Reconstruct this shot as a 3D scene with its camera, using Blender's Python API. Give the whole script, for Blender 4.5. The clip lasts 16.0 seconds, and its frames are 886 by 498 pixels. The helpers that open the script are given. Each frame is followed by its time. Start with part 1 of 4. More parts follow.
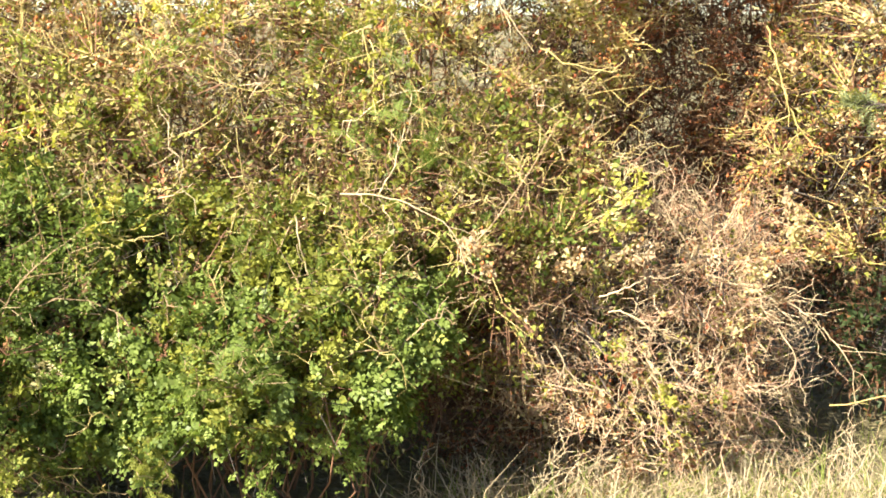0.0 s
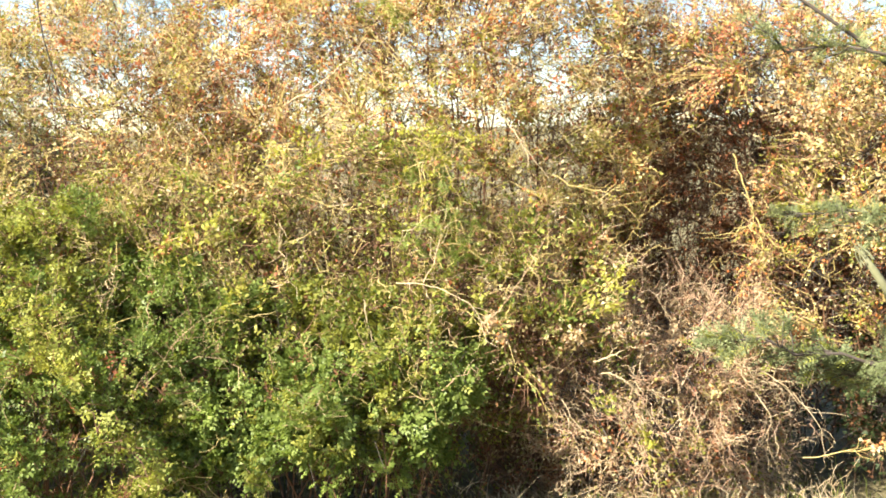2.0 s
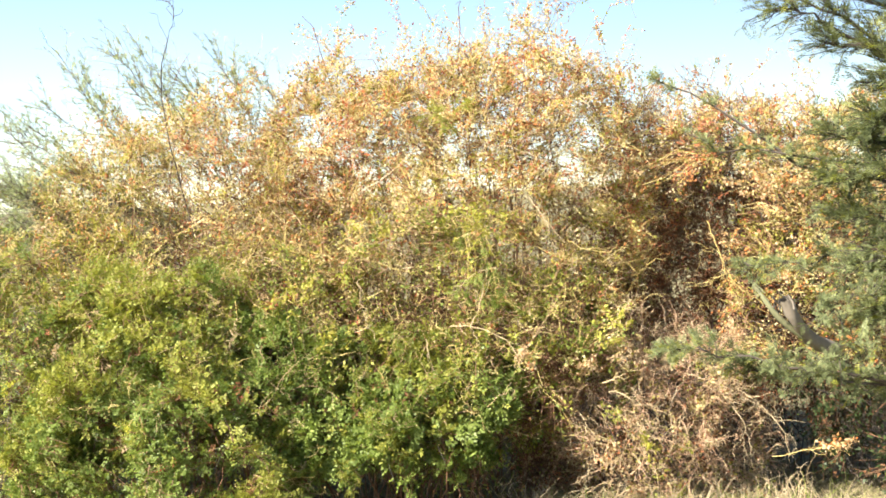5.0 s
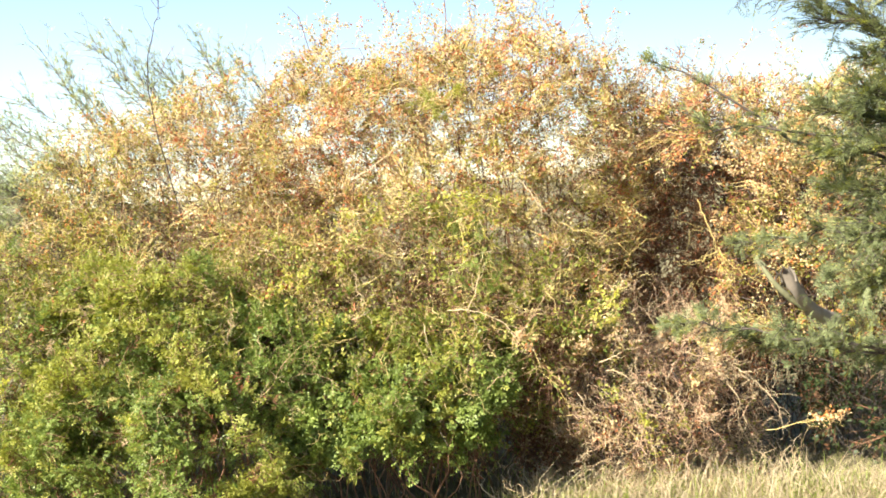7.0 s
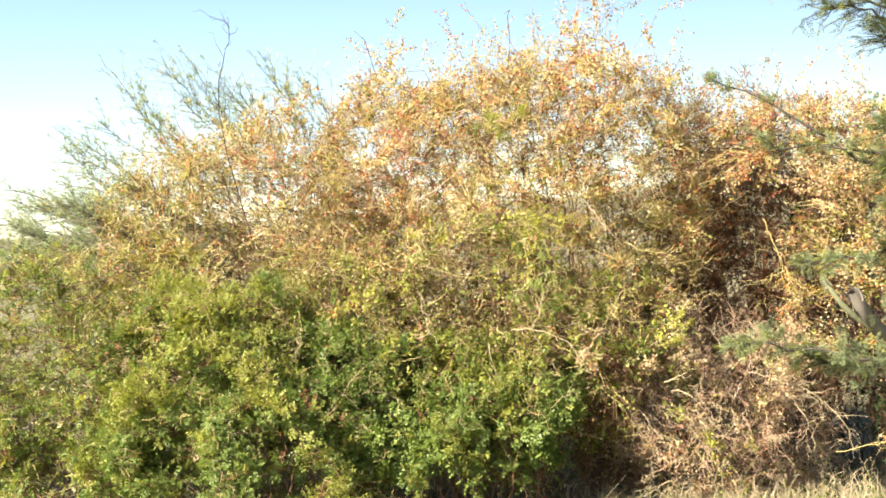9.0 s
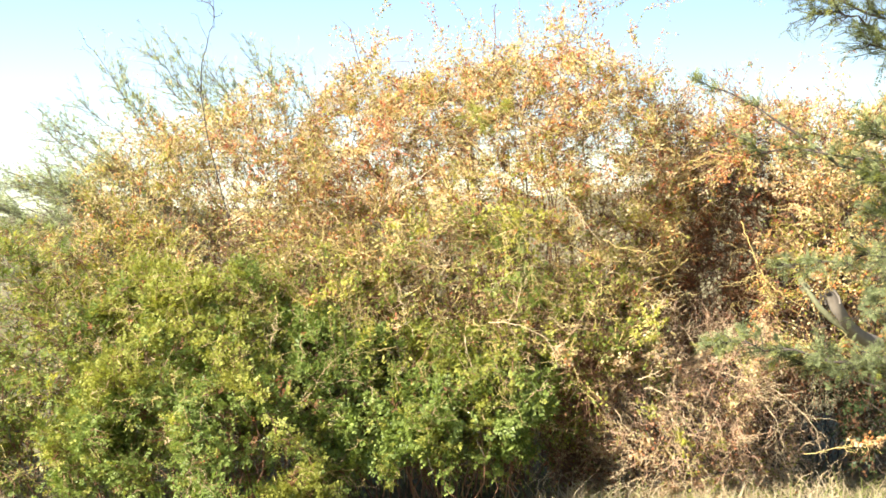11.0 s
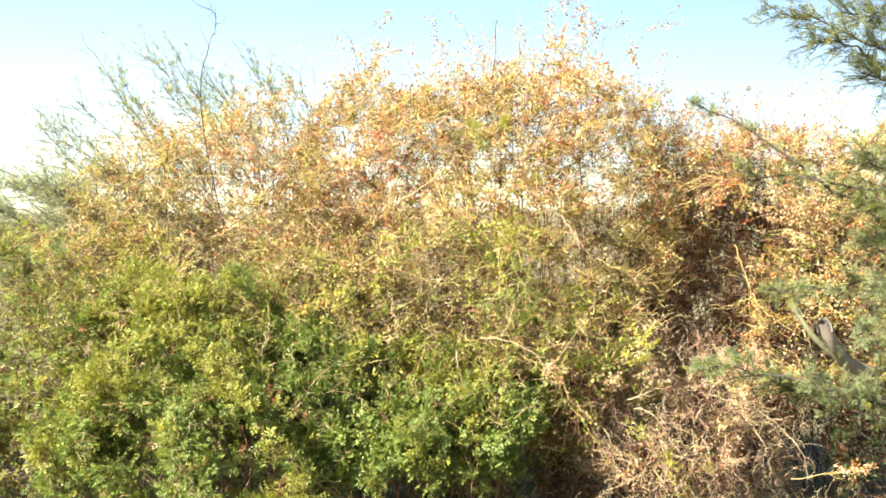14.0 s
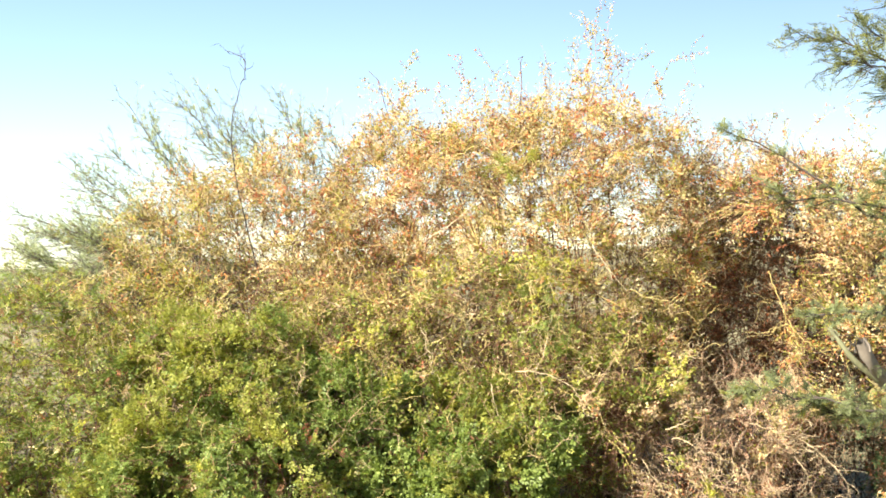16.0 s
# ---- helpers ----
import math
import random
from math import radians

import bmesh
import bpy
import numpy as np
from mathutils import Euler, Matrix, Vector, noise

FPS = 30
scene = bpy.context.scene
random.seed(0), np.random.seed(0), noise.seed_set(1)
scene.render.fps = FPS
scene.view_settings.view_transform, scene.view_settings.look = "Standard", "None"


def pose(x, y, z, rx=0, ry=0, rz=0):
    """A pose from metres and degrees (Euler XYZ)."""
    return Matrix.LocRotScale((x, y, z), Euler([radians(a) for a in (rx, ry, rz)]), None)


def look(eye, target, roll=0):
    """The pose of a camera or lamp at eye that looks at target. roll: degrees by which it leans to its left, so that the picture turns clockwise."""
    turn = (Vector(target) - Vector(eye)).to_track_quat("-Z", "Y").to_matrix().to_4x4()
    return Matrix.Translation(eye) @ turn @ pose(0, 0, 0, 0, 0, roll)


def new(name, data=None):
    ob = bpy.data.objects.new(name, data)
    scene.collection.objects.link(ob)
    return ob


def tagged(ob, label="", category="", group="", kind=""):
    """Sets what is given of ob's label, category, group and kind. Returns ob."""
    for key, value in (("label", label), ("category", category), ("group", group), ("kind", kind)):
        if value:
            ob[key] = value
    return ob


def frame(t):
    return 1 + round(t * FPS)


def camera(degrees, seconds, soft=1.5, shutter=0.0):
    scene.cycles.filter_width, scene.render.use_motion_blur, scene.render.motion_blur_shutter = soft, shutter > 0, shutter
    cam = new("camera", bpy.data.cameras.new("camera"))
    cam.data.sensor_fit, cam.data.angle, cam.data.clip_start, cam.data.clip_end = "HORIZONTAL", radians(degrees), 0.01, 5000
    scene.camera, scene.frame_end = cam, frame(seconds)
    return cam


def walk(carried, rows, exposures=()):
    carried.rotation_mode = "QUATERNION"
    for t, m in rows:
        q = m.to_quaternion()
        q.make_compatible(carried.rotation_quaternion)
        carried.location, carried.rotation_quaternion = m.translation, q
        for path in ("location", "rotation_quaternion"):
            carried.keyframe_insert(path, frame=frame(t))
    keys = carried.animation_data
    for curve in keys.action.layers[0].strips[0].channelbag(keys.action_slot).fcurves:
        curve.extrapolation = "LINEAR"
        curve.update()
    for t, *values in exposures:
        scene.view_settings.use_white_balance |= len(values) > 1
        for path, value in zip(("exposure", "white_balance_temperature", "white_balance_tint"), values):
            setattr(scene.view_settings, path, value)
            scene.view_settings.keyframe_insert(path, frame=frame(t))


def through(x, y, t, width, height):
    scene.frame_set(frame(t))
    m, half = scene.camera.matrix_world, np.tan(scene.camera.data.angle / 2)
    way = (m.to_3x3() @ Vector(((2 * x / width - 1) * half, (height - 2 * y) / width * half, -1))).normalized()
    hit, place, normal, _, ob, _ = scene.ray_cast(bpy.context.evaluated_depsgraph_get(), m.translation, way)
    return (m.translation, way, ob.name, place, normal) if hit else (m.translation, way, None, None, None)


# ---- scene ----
cam = camera(44.8, 16.0, soft=1.7)
EXPOSURE = 1.72
PATH = [
    (0, (0.341, 0.041, 1.549), (0.144, 1.993, 1.159), 0.1),
    (0.5, (0.464, -0.261, 1.556), (0.199, 1.693, 1.227), -1.3),
    (1, (0.633, -0.524, 1.596), (0.298, 1.429, 1.325), -0.6),
    (1.5, (0.869, -0.733, 1.583), (0.409, 1.204, 1.387), -1.5),
    (2, (1.063, -0.947, 1.632), (0.52, 0.968, 1.444), -1.3),
    (2.5, (1.161, -1.202, 1.649), (0.603, 0.715, 1.526), -2.5),
    (3, (1.262, -1.502, 1.641), (0.69, 0.411, 1.526), -1.7),
    (3.5, (1.425, -1.754, 1.64), (0.804, 0.147, 1.601), -2.8),
    (4, (1.48, -1.96, 1.655), (0.85, -0.062, 1.589), -2.7),
    (4.2, (1.472, -2.036, 1.694), (0.847, -0.138, 1.631), -2.5),
    (6.3, (1.378, -2.314, 1.671), (0.786, -0.405, 1.595), -3.9),
    (6.5, (1.37, -2.316, 1.658), (0.79, -0.403, 1.583), -3.7),
    (7, (1.323, -2.305, 1.672), (0.756, -0.39, 1.584), -4.3),
    (7.5, (1.291, -2.337, 1.696), (0.73, -0.418, 1.75), -3.8),
    (8, (1.298, -2.34, 1.699), (0.732, -0.422, 1.684), -3.8),
    (8.5, (1.31, -2.342, 1.701), (0.718, -0.432, 1.659), -4.5),
    (9, (1.343, -2.36, 1.677), (0.664, -0.48, 1.634), -4.5),
    (9.2, (1.322, -2.372, 1.663), (0.667, -0.482, 1.621), -4.8),
    (11.3, (1.304, -2.379, 1.659), (0.666, -0.484, 1.603), -2.1),
    (11.5, (1.316, -2.372, 1.663), (0.661, -0.482, 1.616), -2.2),
    (12, (1.324, -2.384, 1.684), (0.647, -0.502, 1.655), -2.3),
    (12.5, (1.347, -2.361, 1.69), (0.538, -0.533, 1.639), -2.2),
    (13, (1.317, -2.394, 1.668), (0.543, -0.55, 1.645), -0.3),
    (13.5, (1.301, -2.408, 1.665), (0.695, -0.502, 1.664), -0.4),
    (14, (1.294, -2.39, 1.675), (0.679, -0.487, 1.64), -0.6),
    (14.5, (1.289, -2.387, 1.685), (0.659, -0.489, 1.642), -0.7),
    (15, (1.314, -2.38, 1.649), (0.725, -0.469, 1.679), 1.0),
    (15.5, (1.31, -2.376, 1.671), (0.727, -0.463, 1.71), -0.3),
    (16, (1.293, -2.418, 1.636), (0.627, -0.533, 1.681), -2.2),
]
walk(cam, [(t, look(eye, target, roll)) for t, eye, target, roll in PATH], exposures=[(0.0, EXPOSURE + 0.10), (0.5, EXPOSURE + 0.20), (1.0, EXPOSURE + 0.12), (2.0, EXPOSURE + 0.08), (3.0, EXPOSURE - 0.03), (4.0, EXPOSURE), (6.5, EXPOSURE + 0.07), (7.0, EXPOSURE + 0.07), (8.0, EXPOSURE + 0.02), (9.2, EXPOSURE), (11.3, EXPOSURE + 0.13), (12.5, EXPOSURE + 0.15), (14.0, EXPOSURE + 0.17), (15.0, EXPOSURE + 0.13), (16.0, EXPOSURE + 0.07)])

# ---- world, sun ----
SUN_EL, SUN_AZ = radians(41), radians(-136)      # azimuth from +y, clockwise seen from above
world = bpy.data.worlds.new("sky_world")
scene.world = world
world.use_nodes = True
wn = world.node_tree
sky = wn.nodes.new("ShaderNodeTexSky")
sky.sky_type, sky.sun_disc = "NISHITA", False
sky.sun_elevation, sky.sun_rotation = SUN_EL, -SUN_AZ
sky.air_density, sky.dust_density, sky.ozone_density = 1.0, 0.2, 1.0
wn.nodes["Background"].inputs["Strength"].default_value = 0.061
wn.links.new(sky.outputs["Color"], wn.nodes["Background"].inputs["Color"])
sun = new("sun", bpy.data.lights.new("sun", "SUN"))
sun.data.energy, sun.data.angle, sun.data.color = 6.2, radians(0.6), (1.0, 0.93, 0.80)
to_sun = Vector((math.sin(SUN_AZ) * math.cos(SUN_EL), math.cos(SUN_AZ) * math.cos(SUN_EL), math.sin(SUN_EL)))
sun.matrix_world = look(to_sun * 30, (0, 0, 0))


# ---- materials ----
def base_material(name):
    m = bpy.data.materials.new(name)
    m.use_nodes = True
    n, l = m.node_tree.nodes, m.node_tree.links
    return m, n, l, n["Principled BSDF"], n["Material Output"]


def ramp(n, colours):
    r = n.new("ShaderNodeValToRGB")
    e = r.color_ramp.elements
    while len(e) < len(colours):
        e.new(0.5)
    for i, c in enumerate(colours):
        e[i].position, e[i].color = i / max(1, len(colours) - 1), (*c, 1)
    return r


def leaf_material(name, colours, through=0.4, rough=0.5):
    """Leaves: each leaf takes its own shade, whole sprays drift slowly in tone, light comes through the blade."""
    m, n, l, p, out = base_material(name)
    geo = n.new("ShaderNodeNewGeometry")
    r = ramp(n, colours)
    tex = n.new("ShaderNodeTexNoise")
    tex.inputs["Scale"].default_value, tex.inputs["Detail"].default_value = 5.0, 2.0
    coord = n.new("ShaderNodeTexCoord")
    l.new(coord.outputs["Object"], tex.inputs["Vector"])
    add = n.new("ShaderNodeMath")
    add.operation = "MULTIPLY_ADD"
    add.inputs[1].default_value = 0.5
    l.new(geo.outputs["Random Per Island"], add.inputs[0])
    sub = n.new("ShaderNodeMath")
    sub.operation = "MULTIPLY_ADD"
    sub.inputs[1].default_value, sub.inputs[2].default_value = 1.0, -0.25
    l.new(tex.outputs["Fac"], sub.inputs[0])
    l.new(sub.outputs[0], add.inputs[2])
    l.new(add.outputs[0], r.inputs["Fac"])
    l.new(r.outputs["Color"], p.inputs["Base Color"])
    p.inputs["Roughness"].default_value = rough
    p.inputs["Specular IOR Level"].default_value = 0.2
    t = n.new("ShaderNodeBsdfTranslucent")
    hsv = n.new("ShaderNodeHueSaturation")
    hsv.inputs["Saturation"].default_value, hsv.inputs["Value"].default_value = 1.1, 1.25
    l.new(r.outputs["Color"], hsv.inputs["Color"])
    l.new(hsv.outputs["Color"], t.inputs["Color"])
    mix = n.new("ShaderNodeMixShader")
    mix.inputs["Fac"].default_value = through
    l.new(p.outputs[0], mix.inputs[1])
    l.new(t.outputs[0], mix.inputs[2])
    l.new(mix.outputs[0], out.inputs["Surface"])
    return m


def bark_material(name, colours, rough=0.8, scale=60.0, bump=0.4):
    m, n, l, p, out = base_material(name)
    tex = n.new("ShaderNodeTexNoise")
    tex.inputs["Scale"].default_value, tex.inputs["Detail"].default_value = scale, 4.0
    coord = n.new("ShaderNodeTexCoord")
    l.new(coord.outputs["Object"], tex.inputs["Vector"])
    geo = n.new("ShaderNodeNewGeometry")
    mixv = n.new("ShaderNodeMath")
    mixv.operation = "MULTIPLY_ADD"
    mixv.inputs[1].default_value = 0.55
    l.new(geo.outputs["Random Per Island"], mixv.inputs[0])
    half = n.new("ShaderNodeMath")
    half.operation = "MULTIPLY"
    half.inputs[1].default_value = 0.5
    l.new(tex.outputs["Fac"], half.inputs[0])
    l.new(half.outputs[0], mixv.inputs[2])
    r = ramp(n, colours)
    l.new(mixv.outputs[0], r.inputs["Fac"])
    l.new(r.outputs["Color"], p.inputs["Base Color"])
    p.inputs["Roughness"].default_value = rough
    b = n.new("ShaderNodeBump")
    b.inputs["Strength"].default_value, b.inputs["Distance"].default_value = bump, 0.003
    l.new(tex.outputs["Fac"], b.inputs["Height"])
    l.new(b.outputs[0], p.inputs["Normal"])
    return m


LEAF = {
    "green": leaf_material("leaf_green", [(0.06, 0.095, 0.017), (0.155, 0.205, 0.042), (0.31, 0.355, 0.10)], 0.36, 0.45),
    "deep": leaf_material("leaf_deep_green", [(0.055, 0.085, 0.018), (0.158, 0.208, 0.045), (0.34, 0.395, 0.12)], 0.36, 0.45),
    "olive": leaf_material("leaf_olive", [(0.115, 0.13, 0.02), (0.25, 0.26, 0.05), (0.43, 0.42, 0.105)], 0.35),
    "lime": leaf_material("leaf_lime", [(0.24, 0.25, 0.04), (0.38, 0.37, 0.075), (0.54, 0.49, 0.13)], 0.4),
    "yellow": leaf_material("leaf_yellow", [(0.40, 0.32, 0.11), (0.585, 0.50, 0.245), (0.74, 0.67, 0.44)], 0.4),
    "ochre": leaf_material("leaf_ochre", [(0.33, 0.205, 0.095), (0.52, 0.375, 0.215), (0.67, 0.535, 0.38)], 0.35),
    "rust": leaf_material("leaf_rust", [(0.26, 0.075, 0.035), (0.47, 0.17, 0.085), (0.61, 0.30, 0.17)], 0.3),
    "brown": leaf_material("leaf_brown", [(0.07, 0.032, 0.016), (0.155, 0.075, 0.033), (0.28, 0.15, 0.065)], 0.2, 0.7),
    "frond": leaf_material("frond_grey_green", [(0.07, 0.09, 0.042), (0.175, 0.20, 0.088), (0.34, 0.36, 0.175)], 0.28),
    # the frond colour lightened, to paint glare and backlit haze on the left tree
    "frond_haze": leaf_material("frond_haze_green", [(0.17, 0.205, 0.11), (0.34, 0.385, 0.20), (0.52, 0.55, 0.32)], 0.4),
    # dark green of the far hedge; also painted shade for the hollow behind the briars
    "hedge": leaf_material("hedge_green_and_shade", [(0.02, 0.032, 0.012), (0.04, 0.06, 0.02), (0.07, 0.09, 0.03)], 0.2),
    "straw": leaf_material("dry_straw", [(0.24, 0.18, 0.105), (0.39, 0.315, 0.20), (0.56, 0.48, 0.34)], 0.3, 0.6),
    "grass": leaf_material("green_grass", [(0.10, 0.14, 0.03), (0.22, 0.26, 0.06), (0.34, 0.34, 0.10)], 0.35, 0.5),
}
BARK = {
    "brown": bark_material("bark_brown", [(0.065, 0.028, 0.015), (0.155, 0.073, 0.036), (0.28, 0.15, 0.078)]),
    "tan": bark_material("bark_tan", [(0.17, 0.10, 0.05), (0.33, 0.215, 0.115), (0.50, 0.37, 0.22)]),
    "gold": bark_material("bark_yellow", [(0.30, 0.21, 0.06), (0.48, 0.36, 0.12), (0.62, 0.51, 0.24)], 0.6),
    "pale": bark_material("bark_pale", [(0.34, 0.23, 0.12), (0.52, 0.39, 0.23), (0.66, 0.54, 0.36)]),
    "rosy": bark_material("bark_reddish", [(0.22, 0.115, 0.07), (0.45, 0.275, 0.17), (0.66, 0.47, 0.32)]),
    # dark bark of the thorn trees, lowered further to paint shade inside the shrubs
    "dark": bark_material("bark_dark_and_shade", [(0.024, 0.018, 0.014), (0.055, 0.041, 0.032), (0.11, 0.084, 0.066)]),
    "mossy": bark_material("bark_mossy", [(0.07, 0.07, 0.035), (0.16, 0.16, 0.08), (0.30, 0.27, 0.18)], 0.9, 45.0, 0.8),
    "grey": bark_material("bark_grey", [(0.07, 0.058, 0.046), (0.17, 0.14, 0.11), (0.34, 0.29, 0.23)], 0.9, 35.0, 0.8),
}
HIP = leaf_material("hip_red", [(0.33, 0.085, 0.03), (0.50, 0.20, 0.06), (0.63, 0.36, 0.13)], 0.05, 0.3)


def ground_material():
    m, n, l, p, out = base_material("dry_field")
    coord = n.new("ShaderNodeTexCoord")
    big, fine = n.new("ShaderNodeTexNoise"), n.new("ShaderNodeTexNoise")
    big.inputs["Scale"].default_value, fine.inputs["Scale"].default_value = 0.6, 40.0
    big.inputs["Detail"].default_value = fine.inputs["Detail"].default_value = 6.0
    for tex in (big, fine):
        l.new(coord.outputs["Object"], tex.inputs["Vector"])
    r1 = ramp(n, [(0.07, 0.075, 0.025), (0.20, 0.17, 0.08), (0.34, 0.28, 0.15)])
    r2 = ramp(n, [(0.45, 0.42, 0.38), (1, 1, 1)])
    l.new(big.outputs["Fac"], r1.inputs["Fac"])
    l.new(fine.outputs["Fac"], r2.inputs["Fac"])
    mul = n.new("ShaderNodeMix")
    mul.data_type, mul.blend_type = "RGBA", "MULTIPLY"
    mul.inputs["Factor"].default_value = 1.0
    l.new(r1.outputs["Color"], mul.inputs["A"])
    l.new(r2.outputs["Color"], mul.inputs["B"])
    l.new(mul.outputs["Result"], p.inputs["Base Color"])
    p.inputs["Roughness"].default_value = 0.95
    b = n.new("ShaderNodeBump")
    b.inputs["Strength"].default_value, b.inputs["Distance"].default_value = 0.8, 0.03
    l.new(fine.outputs["Fac"], b.inputs["Height"])
    l.new(b.outputs[0], p.inputs["Normal"])
    return m


# ---- geometry tools ----
rng = np.random.default_rng(7)
UP = np.array((0.0, 0.0, 1.0))


def unit(v):
    return v / np.maximum(np.linalg.norm(v, axis=-1, keepdims=True), 1e-9)


def rand_dir(n):
    return unit(rng.normal(size=(n, 3)))


WAVES = [(unit(np.random.default_rng(3 + i).normal(size=3)) * f, i * 1.7) for i, f in enumerate((2.1, 3.3, 4.9, 7.1, 9.7, 13.0))]


def field(p, scale=1.0, shift=0.0):
    """A smooth uneven field of about -1 to 1 over the points p."""
    v = np.zeros(len(p))
    for i, (k, ph) in enumerate(WAVES):
        v += np.sin(p @ k * scale + ph + shift * (1 + 0.37 * i) + 1.3 * np.sin(p @ k[[1, 2, 0]] * scale * 0.6 + ph))
    return v / 3.0


def mesh_of(name, chunks, materials):
    """One mesh out of chunks (points, faces, material numbers); the faces of a chunk have one size."""
    me = bpy.data.meshes.new(name)
    for m in materials:
        me.materials.append(m)
    pts, loops, sizes, mats, at = [], [], [], [], 0
    for v, f, k in chunks:
        if len(f) == 0:
            continue
        pts.append(v), loops.append((f + at).ravel())
        sizes.append(np.full(len(f), f.shape[1])), mats.append(np.broadcast_to(k, len(f)))
        at += len(v)
    if not pts:
        return me
    pts, loops, sizes, mats = (np.concatenate(a) for a in (pts, loops, sizes, mats))
    me.vertices.add(len(pts)), me.loops.add(len(loops)), me.polygons.add(len(sizes))
    me.vertices.foreach_set("co", pts.astype(np.float32).ravel())
    me.loops.foreach_set("vertex_index", loops.astype(np.int32))
    me.polygons.foreach_set("loop_start", (np.cumsum(sizes) - sizes).astype(np.int32))
    me.polygons.foreach_set("material_index", mats.astype(np.int32))
    me.update(calc_edges=True)
    return me


def part(name, chunks, materials, parent, label="", kind=""):
    ob = new(name, mesh_of(name, chunks, materials))
    ob.parent = parent
    return tagged(ob, label, kind=kind)


def thing(name, label, category, group="", at=(0, 0, 0)):
    ob = new(name)
    ob.location = at
    return tagged(ob, label, category, group)


def tubes(paths, r0, r1, sides=3):
    """Tapered tubes along paths (n, k, 3), with first and last radius each (n)."""
    n, k, _ = paths.shape
    if n == 0:
        return np.zeros((0, 3)), np.zeros((0, 4), int), 0
    tan = unit(np.gradient(paths, axis=1))
    ref = np.where(np.abs(tan[..., 2:3]) > 0.9, np.array((1.0, 0, 0)), UP)
    a = unit(np.cross(tan, ref))
    b = np.cross(tan, a)
    r = (r0[:, None] + (r1 - r0)[:, None] * np.linspace(0, 1, k)[None])[..., None, None]
    ang = np.arange(sides) * 2 * math.pi / sides
    ring = a[:, :, None] * np.cos(ang)[None, None, :, None] + b[:, :, None] * np.sin(ang)[None, None, :, None]
    v = paths[:, :, None] + ring * r
    idx = np.arange(n * k * sides).reshape(n, k, sides)
    nxt = np.roll(idx, -1, axis=2)
    f = np.stack((idx[:, :-1], nxt[:, :-1], nxt[:, 1:], idx[:, 1:]), -1).reshape(-1, 4)
    return v.reshape(-1, 3), f, 0


def blades(pos, way, normal, length, width, fold=0.25):
    """Leaves of six points: base, two flanks on each side, tip; folded along the midrib."""
    n = len(pos)
    if n == 0:
        return np.zeros((0, 3)), np.zeros((0, 4), int)
    side = unit(np.cross(way, normal))
    up = np.cross(side, way)
    L, W = length[:, None], width[:, None]
    mid = pos + way * L * 0.45
    lift = up * W * fold
    v = np.stack((pos, mid - side * W * 0.5 + lift, pos + way * L - up * L * 0.12, mid + side * W * 0.5 + lift), 1)
    f = np.arange(n * 4).reshape(n, 4)
    return v.reshape(-1, 3), f


def slips(pos, way, normal, length, width):
    """Small pointed leaves of three points."""
    n = len(pos)
    side = unit(np.cross(way, normal)) * (width * 0.5)[:, None]
    low = pos + way * (length * 0.2)[:, None]
    v = np.stack((low - side, low + side, pos + way * length[:, None]), 1)
    return v.reshape(-1, 3), np.arange(n * 3).reshape(n, 3)


def curved(a, b, k=5, bow=0.15, wiggle=0.03, lift=0.0):
    """Paths from a to b (n, 3), bowed at random and lifted in the middle."""
    n = len(a)
    t = np.linspace(0, 1, k)[None, :, None]
    d = np.linalg.norm(b - a, axis=1)[:, None, None]
    side = rand_dir(n)[:, None]
    p = a[:, None] * (1 - t) + b[:, None] * t + side * d * bow * (4 * t * (1 - t)) + UP * d * lift * (4 * t * (1 - t))
    p[:, 1:-1] += rng.normal(size=(n, k - 2, 3)) * d * wiggle
    return p


def along(paths, which, u):
    """Points and directions on the paths numbered which, at u from 0 to 1."""
    k = paths.shape[1] - 1
    s = np.clip(u, 0, 0.999) * k
    i = s.astype(int)
    f = (s - i)[:, None]
    a, b = paths[which, i], paths[which, i + 1]
    return a + (b - a) * f, unit(b - a)


def pick(weights):
    """A column number for each row, by the row's weights."""
    c = np.cumsum(np.maximum(weights, 1e-6), axis=1)
    return (rng.random(len(c))[:, None] * c[:, -1:] > c).sum(1)


